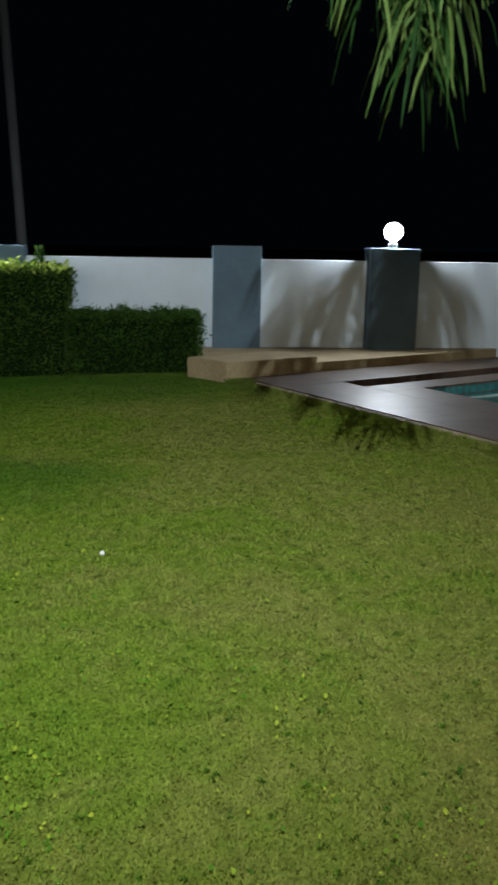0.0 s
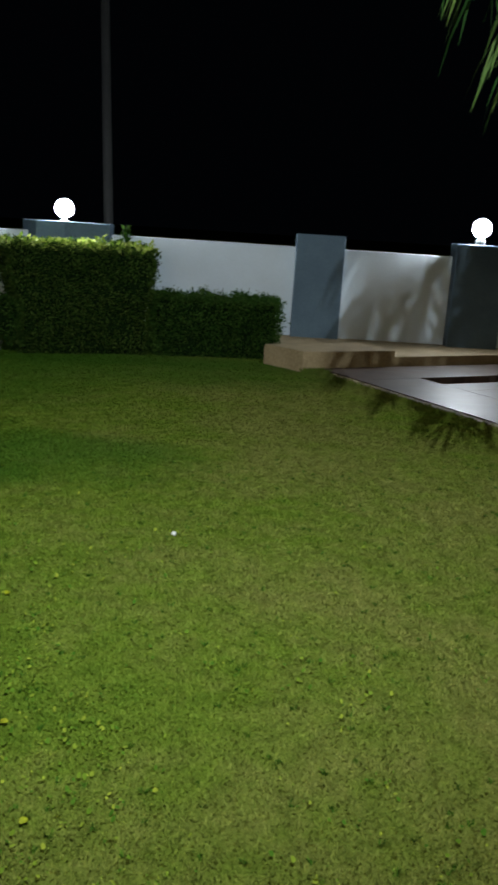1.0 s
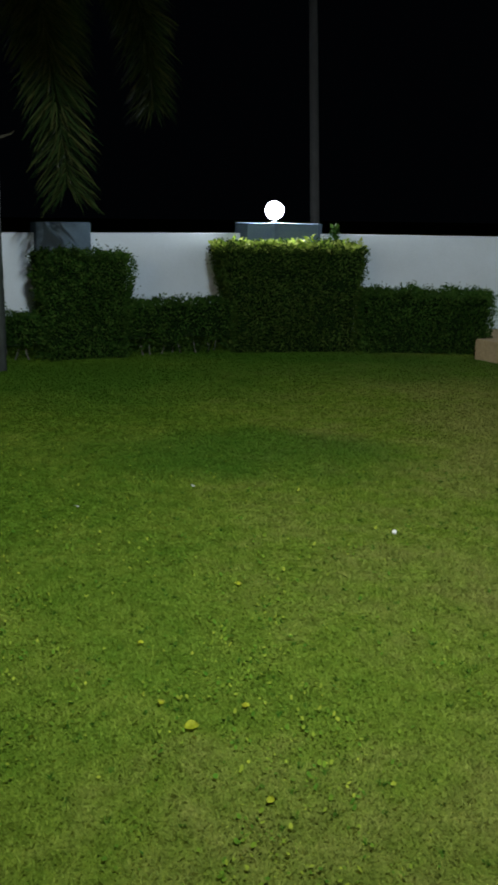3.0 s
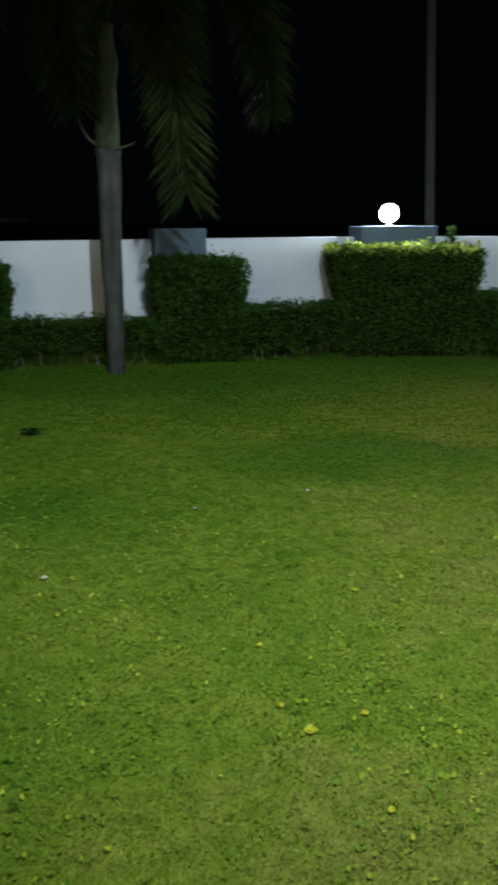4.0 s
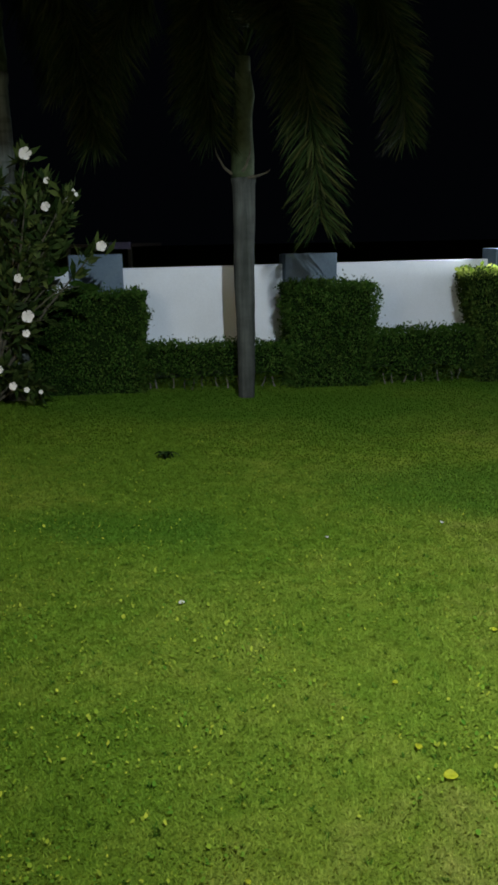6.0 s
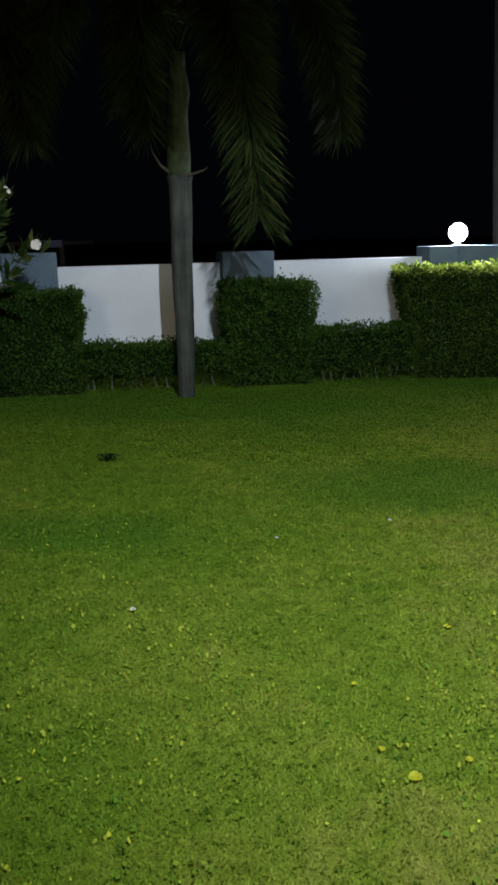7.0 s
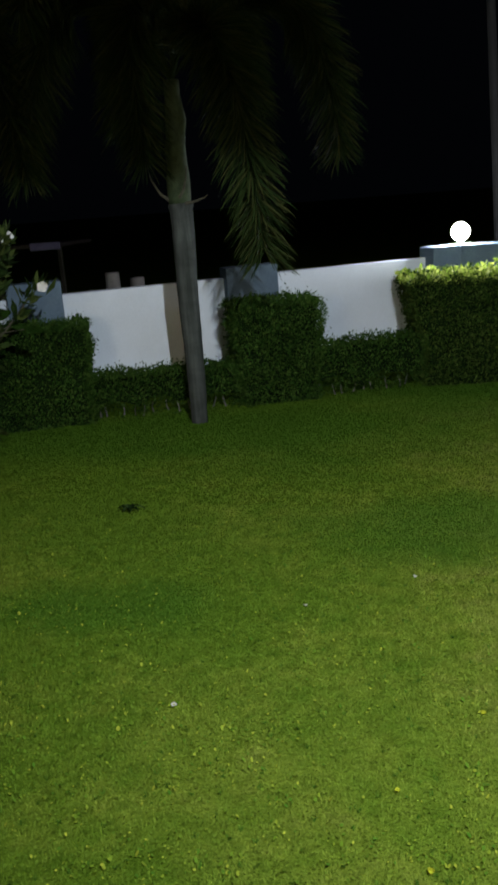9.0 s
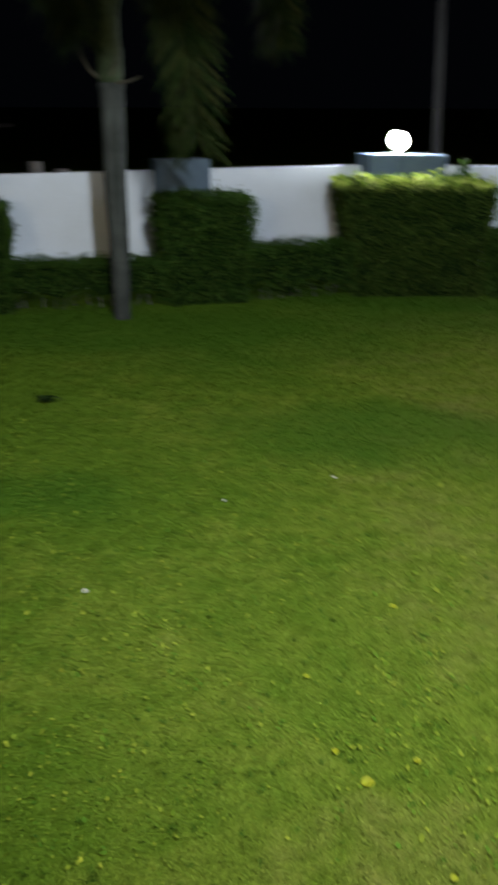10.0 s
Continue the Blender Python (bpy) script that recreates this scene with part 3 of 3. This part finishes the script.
def palm_trunk(parent, foot, ring, top, r0, r1, bark=BARK):
    """A grey ringed trunk with a green shaft above it."""
    f, g, h = Vector(foot), Vector(ring), Vector(top)
    bm = bmesh.new()
    steps = 60
    pts, rad = [], []
    for i in range(steps + 1):
        s = i / steps
        p = f.lerp(g, s)
        r = r0 + (r1 - r0) * s ** 0.7 + 0.006 * math.exp(-s * 18)
        r += 0.0012 * math.sin(s * 62) + 0.004 * noise.noise(Vector((s * 7, 0.3, 1.7))) + (0.012 if s > 0.97 else 0)
        pts.append(p + noise.noise_vector(p * 1.7) * 0.012)
        rad.append(r)
    pts[0].z = f.z - 0.03
    tube(bm, pts, rad, 20)
    part("trunk", bm, bark, parent, smooth=True)
    bm = bmesh.new()
    pts = [g.lerp(h, i / 14) for i in range(15)]
    rad = [r1 * (0.96 + 0.10 * math.sin(min(1, i / 5) * math.pi)) * (1 - 0.36 * i / 14) for i in range(15)]
    tube(bm, pts, rad, 18)
    # overlapping sheaths that peel from the shaft
    for k in range(4):
        w, z0, z1 = 1.3 + k * 1.65, 0.02 + 0.13 * k, 0.55 + 0.13 * k
        side = Vector((math.cos(w), math.sin(w), 0)) * r1
        tube(bm, [g.lerp(h, z0) + side * 0.55, g.lerp(h, (z0 + z1) / 2) + side * 0.62, g.lerp(h, z1) + side * 0.45], [0.022, 0.052, 0.016], 10)
    part("crownshaft", bm, SHAFT, parent, "smooth grey-green leaf sheath", smooth=True)
    return h


def spent_stalk(parent, at, dx, dz):
    bm = bmesh.new()
    p = Vector(at)
    tube(bm, [p, p + Vector((dx * 0.45, 0, dz * 0.2)), p + Vector((dx * 0.85, 0, dz * 0.6)), p + Vector((dx, 0, dz))], [0.018, 0.013, 0.008, 0.004], 8)
    part("spent_stalk", bm, TWIG, parent)


palm = tagged(new("palm_tree"), "grey-trunked palm with drooping feathery fronds before the hedge", "palm", "garden palms")
head = palm_trunk(palm, (-2.80, 6.09, 0), (-2.835, 6.20, 2.24), (-2.82, 6.24, 3.40), 0.080, 0.118)
spent_stalk(palm, (-2.75, 6.12, 2.24), 0.24, 0.07)
spent_stalk(palm, (-2.80, 6.10, 2.30), 0.10, 0.30)
spent_stalk(palm, (-2.92, 6.14, 2.28), -0.20, 0.34)
for out, tip, lift in (((-1.92, 5.15, 3.85), (-1.76, 5.2, 1.78), 0.4), ((-1.42, 6.9, 4.3), (-1.30, 6.85, 2.66), 0.6),
                       ((-3.15, 5.90, 4.1), (-3.05, 5.92, 2.68), 0.6), ((-3.95, 6.0, 4.4), (-4.30, 5.85, 2.65), 0.7),
                       ((-3.55, 6.9, 4.3), (-3.70, 7.0, 3.1), 0.7), ((-2.45, 7.3, 4.5), (-2.35, 7.7, 3.3), 0.7),
                       ((-3.35, 5.3, 4.7), (-3.65, 4.9, 3.9), 0.7), ((-2.15, 5.5, 4.8), (-1.95, 5.1, 4.0), 0.8)):
    frond(palm, head, out, tip, 0.37, 170, 0.012, 5.2, lift, 0.12, spread=(0.45, 0.95))

palm = tagged(new("palm_tree"), "palm beside the pool with drooping fronds in lamplit tones", "palm", "garden palms")
head = palm_trunk(palm, (4.75, 0.9, 0), (4.73, 0.92, 3.0), (4.70, 0.9, 3.95), 0.13, 0.12)
for out, tip, lift in (((1.78, 0.88, 4.35), (1.74, 0.88, 2.46), 0.3), ((1.93, 0.80, 4.35), (1.90, 0.82, 2.24), 0.3), ((2.04, 0.86, 4.4), (2.02, 0.86, 2.30), 0.3), ((1.70, 0.92, 4.3), (1.60, 0.94, 2.70), 0.3),
                       ((4.0, -0.1, 4.5), (3.7, -0.7, 3.7), 0.5), ((5.9, 0.2, 4.4), (6.5, -0.2, 3.3), 0.5), ((5.8, 1.6, 4.6), (6.6, 2.0, 3.7), 0.5)):
    frond(palm, head, out, tip, 0.27, 100, 0.018, 2.1, lift, 0.6, spread=(0.7, 1.3), leaf=LIT_POOL_FROND)

palm = tagged(new("palm_tree"), "pale-trunked palm behind the flowering shrub", "palm", "garden palms")
head = palm_trunk(palm, (-5.16, 5.42, 0), (-5.16, 5.45, 3.3), (-5.15, 5.47, 4.1), 0.125, 0.115, PALE_BARK)
for out, tip, lift in (((-4.5, 5.7, 4.4), (-4.25, 5.75, 2.65), 0.6), ((-5.9, 5.8, 4.5), (-6.3, 6.0, 3.0), 0.6), ((-5.0, 4.6, 4.6), (-4.9, 4.2, 3.4), 0.6), ((-5.3, 6.4, 4.6), (-5.3, 6.9, 3.4), 0.6)):
    frond(palm, head, out, tip, 0.38, 150, 0.014, 4.2, lift, 0.2)

# ---------------------------------------------------------------- flowering shrub


def flower(parent, at, size):
    """Five round petals round a small yellow heart."""
    verts, faces = [], []
    face = Vector((0.35 - 0.2 * rng.random(), -1, 0.25)).to_track_quat("Z", "Y")
    for k in range(5):
        a0 = 2 * math.pi * k / 5 + rng.uniform(-0.1, 0.1)
        ring = [(0, 0, 0)]
        for r, da, z in ((0.55, -0.66, 0.12), (0.98, -0.56, 0.26), (1.08, 0.0, 0.10), (0.98, 0.52, 0.06), (0.55, 0.66, 0.02)):
            ring.append((r * math.cos(a0 + da) * size, r * math.sin(a0 + da) * size, z * size))
        j = len(verts)
        verts += [tuple(Vector(at) + face @ Vector(p)) for p in ring]
        faces += [(j, j + 1, j + 2), (j, j + 2, j + 3), (j, j + 3, j + 4), (j, j + 4, j + 5)]
    return soup("flower", verts, faces, PETAL, parent, label="white five-petalled flower")


def shrub():
    root = tagged(new("flowering_shrub"), "loose leafy shrub with white flowers before the hedge", "shrub")
    foot = Vector((-5.25, 4.92, 0))
    blooms = (((-4.56, 4.93, 2.44), 0.060), ((-4.21, 5.1, 2.06), 0.065), ((-4.43, 5.0, 1.97), 0.045), ((-4.66, 4.92, 0.96), 0.060), ((-3.98, 5.2, 1.60), 0.050),
              ((-4.72, 4.9, 1.32), 0.042), ((-4.68, 4.9, 0.80), 0.038), ((-4.40, 5.0, 2.20), 0.030), ((-5.0, 4.8, 1.9), 0.05), ((-5.02, 4.9, 0.44), 0.04),
              ((-4.88, 4.9, 0.28), 0.040), ((-4.76, 4.95, 0.24), 0.028), ((-4.62, 4.98, 0.22), 0.022))
    pts, nor = [], []
    ends = [Vector(p) for p, _ in blooms]
    for k in range(50):
        a = rng.uniform(0, 2 * math.pi)
        h = rng.uniform(0.9, 2.5)
        reach = rng.uniform(0.15, 0.12 + 0.36 * h)
        ends.append(foot + Vector((math.cos(a) * reach + 0.38, math.sin(a) * reach * 0.6, h)))
    for k in range(10):
        ends.append(foot + Vector((rng.uniform(-0.3, 0.40), rng.uniform(-0.25, 0.2), rng.uniform(0.25, 0.85))))
    for end in ends:
        mid = foot.lerp(end, 0.55) + Vector((rng.uniform(-0.1, 0.1), rng.uniform(-0.1, 0.1), 0.14))
        bm = bmesh.new()
        tube(bm, [foot + Vector((rng.uniform(-0.06, 0.06), rng.uniform(-0.06, 0.06), -0.02)), mid, end], [0.018, 0.011, 0.005], 6)
        part("branch", bm, TWIG, root)
        # rosettes of long leaves at the end of the branch and below it
        way = (end - mid).normalized()
        for s, many in ((0.25, 10), (0.5, 14), (0.75, 18), (0.95, 24)):
            heart = mid.lerp(end, s)
            for _ in range(many):
                pts.append(tuple(heart + Vector(rng.normal(0, 0.025, 3))))
                nor.append(tuple(way * 1.1 + Vector(rng.normal(0, 0.9, 3)) + Vector((0.1, -0.2, 0.1))))
    verts, faces = leaves_at(np.array(pts), np.array(nor), 0.165, rng, 0.25, 0.27)
    soup("foliage", verts, faces, BUSH, root, "stuff")
    # broad leathery leaves that stand before the wall
    for x, z, way, tilt, mat in ((-4.27, 1.33, 25, 10, HEDGE), (-4.18, 1.36, 150, -20, HEDGE), (-4.10, 1.27, -10, 5, HEDGE), (-4.32, 1.25, 70, 15, HEDGE),
                                 (-3.98, 1.24, -5, -4, HEDGE), (-4.78, 0.95, 100, 50, FRESH_LIT), (-4.40, 0.92, -20, 20, BUSH)):
        bm = bmesh.new()
        rows = []
        for i in range(7):
            u = i / 6
            w = 0.036 * math.sin(math.pi * (0.04 + 0.93 * u)) ** 0.8
            rows.append([bm.verts.new((0.20 * u, 0.02 * math.sin(u * 3), k * w)) for k in (-1, 0, 1)])
        for p, q in zip(rows, rows[1:]):
            for k in range(2):
                bm.faces.new((p[k], p[k + 1], q[k + 1], q[k]))
        bmesh.ops.solidify(bm, geom=list(bm.faces), thickness=0.0012)
        leaf = part("broad_leaf", bm, mat, root, "broad leathery leaf", smooth=True)
        leaf.matrix_basis = pose(x, 4.80, z, tilt, -way, 0)
        bm = bmesh.new()
        tube(bm, [foot + Vector((0.1, 0.0, 0.6)), Vector((x - 0.3, 4.90, z - 0.04)), Vector((x, 4.80, z))], [0.008, 0.005, 0.003], 6)
        part("branch", bm, TWIG, root)
    for at, size in blooms:
        flower(root, (at[0] + 0.15, at[1] - 0.22, at[2]), size)


shrub()

# ---------------------------------------------------------------- beyond the wall


def utility_pole():
    bm = bmesh.new()
    pts = [(0.46 - 0.038 * 9.1 * i / 24, 12.5, -0.1 + 9.1 * i / 24) for i in range(25)]
    tube(bm, pts, [0.082 - 0.025 * i / 24 for i in range(25)], 14)
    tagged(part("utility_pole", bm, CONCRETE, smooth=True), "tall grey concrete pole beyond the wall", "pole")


utility_pole()

# ---------------------------------------------------------------- lawn


def on_lawn(x, y):
    dx, dy = x - DECK_AT.x, y - DECK_AT.y
    c, s = math.cos(DECK_TURN), math.sin(DECK_TURN)
    u, v = dx * c + dy * s, dx * s - dy * c
    paved = (u > 0.14) & (v > -0.02)
    return ~paved & ~((u > -0.05) & (y > 6.95)) & (y < 8.1) & (y < 8.1 + 0.44 * np.minimum(x, 0))


def blades(name, x0, x1, y0, y1, density, height, width, label):
    n = int((x1 - x0) * (y1 - y0) * density)
    x, y = rng.uniform(x0, x1, n), rng.uniform(y0, y1, n)
    view = (np.abs(np.arctan2(x - 0.25, y + 2.5) + 0.02) < 0.70 + 0.16 * rng.random(n) ** 2) & on_lawn(x, y) & (y > -0.9 + 0.3 * rng.random(n))
    x, y = x[view], y[view]
    n = len(x)
    a = rng.uniform(0, 2 * np.pi, n)
    h = height * rng.uniform(0.45, 1.3, n)
    lean = rng.uniform(0.2, 1.3, n) * h
    la = rng.uniform(0, 2 * np.pi, n)
    wx, wy = np.cos(a) * width * 0.5, np.sin(a) * width * 0.5
    base = np.stack([x, y, np.zeros(n)], 1)
    w = np.stack([wx, wy, np.zeros(n)], 1)
    mid = base + np.stack([np.cos(la) * lean * 0.35, np.sin(la) * lean * 0.35, h * 0.65], 1)
    tip = base + np.stack([np.cos(la) * lean, np.sin(la) * lean, h], 1)
    v = np.stack([base - w, base + w, mid + w * 0.8, tip, mid - w * 0.8], 1).reshape(-1, 3)
    return soup(name, v, np.arange(5 * n).reshape(n, 5), BLADE, None, "stuff", label)


tagged(blades("grass", -3.6, 3.6, -0.9, 1.6, 17000, 0.011, 0.0042, "short mown grass blades, green and straw"), category="grass")
tagged(blades("grass", -4.4, 3.8, 1.6, 3.6, 9000, 0.011, 0.0055, "short mown grass blades, green and straw"), category="grass")
tagged(blades("grass", -6.6, 4.5, 3.6, 8.2, 4000, 0.011, 0.0075, "short mown grass blades, green and straw"), category="grass")


def weeds():
    """Round clover-like leaves low in the turf, thicker to the west."""
    n = 46000
    x, y = rng.uniform(-4.5, 2.2, n), -0.9 + 5.4 * rng.random(n) ** 1.25
    clump = np.array([noise.noise(Vector((a * 1.6, b * 1.6, 3.0))) + 0.9 * noise.noise(Vector((a * 6.5, b * 6.5, 8.0))) for a, b in zip(x, y)])
    keep = (rng.random(n) < np.clip(0.40 - 0.40 * x + 1.6 * clump, 0.02, 0.95) * np.clip(1.15 - 0.28 * y, 0.08, 1)) & on_lawn(x, y)
    x, y = x[keep], y[keep]
    n = len(x)
    r = 0.0022 + 0.0054 * rng.random(n) ** 2 * np.where(rng.random(n) < 0.12, 1.35, 1.0)
    z = rng.uniform(0.010, 0.025, n)
    tilt, way = rng.uniform(0, 1.4, n), rng.uniform(0, 2 * np.pi, n)
    v = []
    for k in range(7):
        a = 2 * np.pi * k / 7
        rr = r * rng.uniform(0.7, 1.15, n)
        v.append(np.stack([x + np.cos(a) * rr, y + np.sin(a) * rr, z + np.cos(a - way) * rr * tilt], 1))
    v = np.stack(v, 1).reshape(-1, 3)
    tagged(soup("clover", v, np.arange(7 * n).reshape(n, 7), CLOVER, None, "stuff", "small round clover leaves, green and yellow"), category="weeds")


weeds()


def tufts():
    """Small darker tufts that stand above the mown turf."""
    k = 1000
    cx, cy = rng.uniform(-4.0, 3.2, k), -0.9 + 4.2 * rng.random(k) ** 1.4
    per = 8
    x = (cx[:, None] + rng.normal(0, 0.005, (k, per))).ravel()
    y = (cy[:, None] + rng.normal(0, 0.005, (k, per))).ravel()
    keep = on_lawn(x, y)
    x, y = x[keep], y[keep]
    n = len(x)
    h, a, la = rng.uniform(0.008, 0.020, n), rng.uniform(0, 6.283, n), rng.uniform(0, 6.283, n)
    base = np.stack([x, y, np.zeros(n)], 1)
    w = np.stack([np.cos(a), np.sin(a), np.zeros(n)], 1) * 0.0026
    tip = base + np.stack([np.cos(la) * h * 0.8, np.sin(la) * h * 0.8, h], 1)
    mid = (base + tip) / 2 + np.array((0, 0, 0.003))
    v = np.stack([base - w, base + w, mid + w, tip, mid - w], 1).reshape(-1, 3)
    tagged(soup("grass_tufts", v, np.arange(5 * n).reshape(n, 5), TUFT, None, "stuff", "dark green tufts of coarser grass"), category="grass")


tufts()


def edge_grass():
    """Longer unmown grass along the deck edging and the foot of the terrace."""
    n = 5200
    t = rng.random(n)
    u, v = np.where(t < 0.8, rng.normal(0.11, 0.035, n), rng.uniform(-0.02, 0.25, n)), np.where(t < 0.8, rng.uniform(0.1, 6.5, n), rng.uniform(0.0, 0.2, n))
    c, sn = math.cos(DECK_TURN), math.sin(DECK_TURN)
    x, y = DECK_AT.x + u * c + v * sn, DECK_AT.y + u * sn - v * c
    h, a, la = rng.uniform(0.02, 0.065, n), rng.uniform(0, 6.283, n), rng.uniform(0, 6.283, n)
    base = np.stack([x, y, np.zeros(n)], 1)
    w = np.stack([np.cos(a), np.sin(a), np.zeros(n)], 1) * 0.004
    tip = base + np.stack([np.cos(la) * h * 0.7, np.sin(la) * h * 0.7, h], 1)
    mid = (base + tip) / 2 + np.array((0, 0, 0.006))
    q = np.stack([base - w, base + w, mid + w, tip, mid - w], 1).reshape(-1, 3)
    tagged(soup("edge_grass", q, np.arange(5 * n).reshape(n, 5), BLADE, None, "stuff", "longer grass along the pool deck"), category="grass")


edge_grass()


def leaf_on_grass(x, y, size, turn, mat, label):
    """A broad curled leaf lying on the turf."""
    bm = bmesh.new()
    rows = []
    for i in range(7):
        s = i / 6
        w = size * 0.42 * math.sin(math.pi * min(1, s * 0.92 + 0.06)) ** 0.8
        rows.append([bm.verts.new((size * (s - 0.5), k * w, 0.012 + 0.18 * w * abs(k) + 0.10 * size * math.sin(s * 3.0))) for k in (-1, -0.5, 0, 0.5, 1)])
    for a, b in zip(rows, rows[1:]):
        for k in range(4):
            bm.faces.new((a[k], a[k + 1], b[k + 1], b[k]))
    bmesh.ops.solidify(bm, geom=list(bm.faces), thickness=0.0008)
    ob = part("fallen_leaf", bm, mat, smooth=True)
    ob.matrix_basis = pose(x, y, 0.004, 14, 0, turn)
    return tagged(ob, label, "leaf", "fallen leaves on the lawn")


for x, y, size, turn in ((0.0, 0.0, 0.046, 20), (-0.12, 0.125, 0.030, 100), (0.06, 1.08, 0.028, 60), (0.16, 0.13, 0.026, 10), (0.26, -0.33, 0.026, 50), (-0.45, -0.62, 0.022, 140), (-0.26, 0.52, 0.022, 10)):
    leaf_on_grass(x, y, size, turn, YELLOW, "bright yellow fallen leaf on the grass")
for x, y, size, turn in ((-1.32, 0.955, 0.032, 30), (-0.32, 2.43, 0.03, 80), (-0.9, 2.0, 0.028, 120)):
    leaf_on_grass(x, y, size, turn, WHITE, "small pale fallen petal on the grass")


def golf_ball():
    bm = bmesh.new()
    bmesh.ops.create_icosphere(bm, subdivisions=4, radius=0.013)
    for v in bm.verts:
        d = noise.cell(v.co * 260)
        v.co *= 1 - 0.012 * d
    ob = part("golf_ball", bm, WHITE, smooth=True)
    ob.location = (0.795, 1.79, 0.011)
    tagged(ob, "small white ball lying on the grass", "ball")


golf_ball()


def weed_clump():
    """A dark broad-leaved tuft in the lawn."""
    root = tagged(new("weed_clump"), "dark low tuft of broad leaves in the lawn", "weed")
    root.location = (-2.52, 3.40, 0)
    for k in range(11):
        a = 2 * math.pi * k / 11 + rng.uniform(-0.2, 0.2)
        l = rng.uniform(0.07, 0.125)
        bm = bmesh.new()
        rows = []
        for i in range(6):
            s = i / 5
            w = 0.016 * math.sin(math.pi * (0.1 + 0.86 * s))
            c = Vector((math.cos(a) * l * s, math.sin(a) * l * s * 0.8, 0.012 + 0.05 * math.sin(s * 2.6)))
            o = Vector((-math.sin(a), math.cos(a), 0)) * w
            rows.append((bm.verts.new(c - o), bm.verts.new(c + Vector((0, 0, -0.004))), bm.verts.new(c + o)))
        for p, q in zip(rows, rows[1:]):
            for j in range(2):
                bm.faces.new((p[j], p[j + 1], q[j + 1], q[j]))
        part("leaf", bm, HEDGE_IN if k % 4 else BUSH, root)


weed_clump()


# ---------------------------------------------------------------- neighbour's yard beyond the wall
def far_shed():
    shed = tagged(new("shed"), "dark low shed with a bluish-purple roof edge", "shed")
    shed.location = (-10.0, 16.2, 0)
    bm = bmesh.new()
    box(bm, -1.0, 0.85, -0.1, 1.6, 1.52, 1.60)
    bevel(bm, 0.01)
    part("roof", bm, DARKSTONE, shed)
    bm = bmesh.new()
    box(bm, 0.10, 0.85, -0.14, -0.1, 1.47, 1.63)
    bevel(bm, 0.006)
    part("fascia", bm, PURPLE, shed, "bluish-purple painted board")
    bm = bmesh.new()
    box(bm, -1.0, 0.097, -0.13, -0.1, 1.53, 1.60)
    part("beam", bm, TWIG, shed)
    for x in (-0.9, 0.75):
        bm = bmesh.new()
        box(bm, x - 0.04, x + 0.04, 0.0, 0.08, 0, 1.52)
        part("post", bm, TWIG, shed)


def far_drum(x, h):
    bm = bmesh.new()
    tube(bm, [(0, 0, 0), (0, 0, 0.02), (0, 0, h * 0.33), (0, 0, h * 0.34), (0, 0, h * 0.66), (0, 0, h * 0.67), (0, 0, h - 0.02), (0, 0, h)], [0.15, 0.165, 0.165, 0.172, 0.172, 0.165, 0.165, 0.15], 18)
    ob = part("drum", bm, HOUSE, smooth=True)
    ob.location = (x, 16.3, 0)
    tagged(ob, "pale upright drum beyond the wall", "drum", "drums beyond the wall")


far_shed()
far_drum(-8.05, 0.86)
far_drum(-7.45, 0.72)
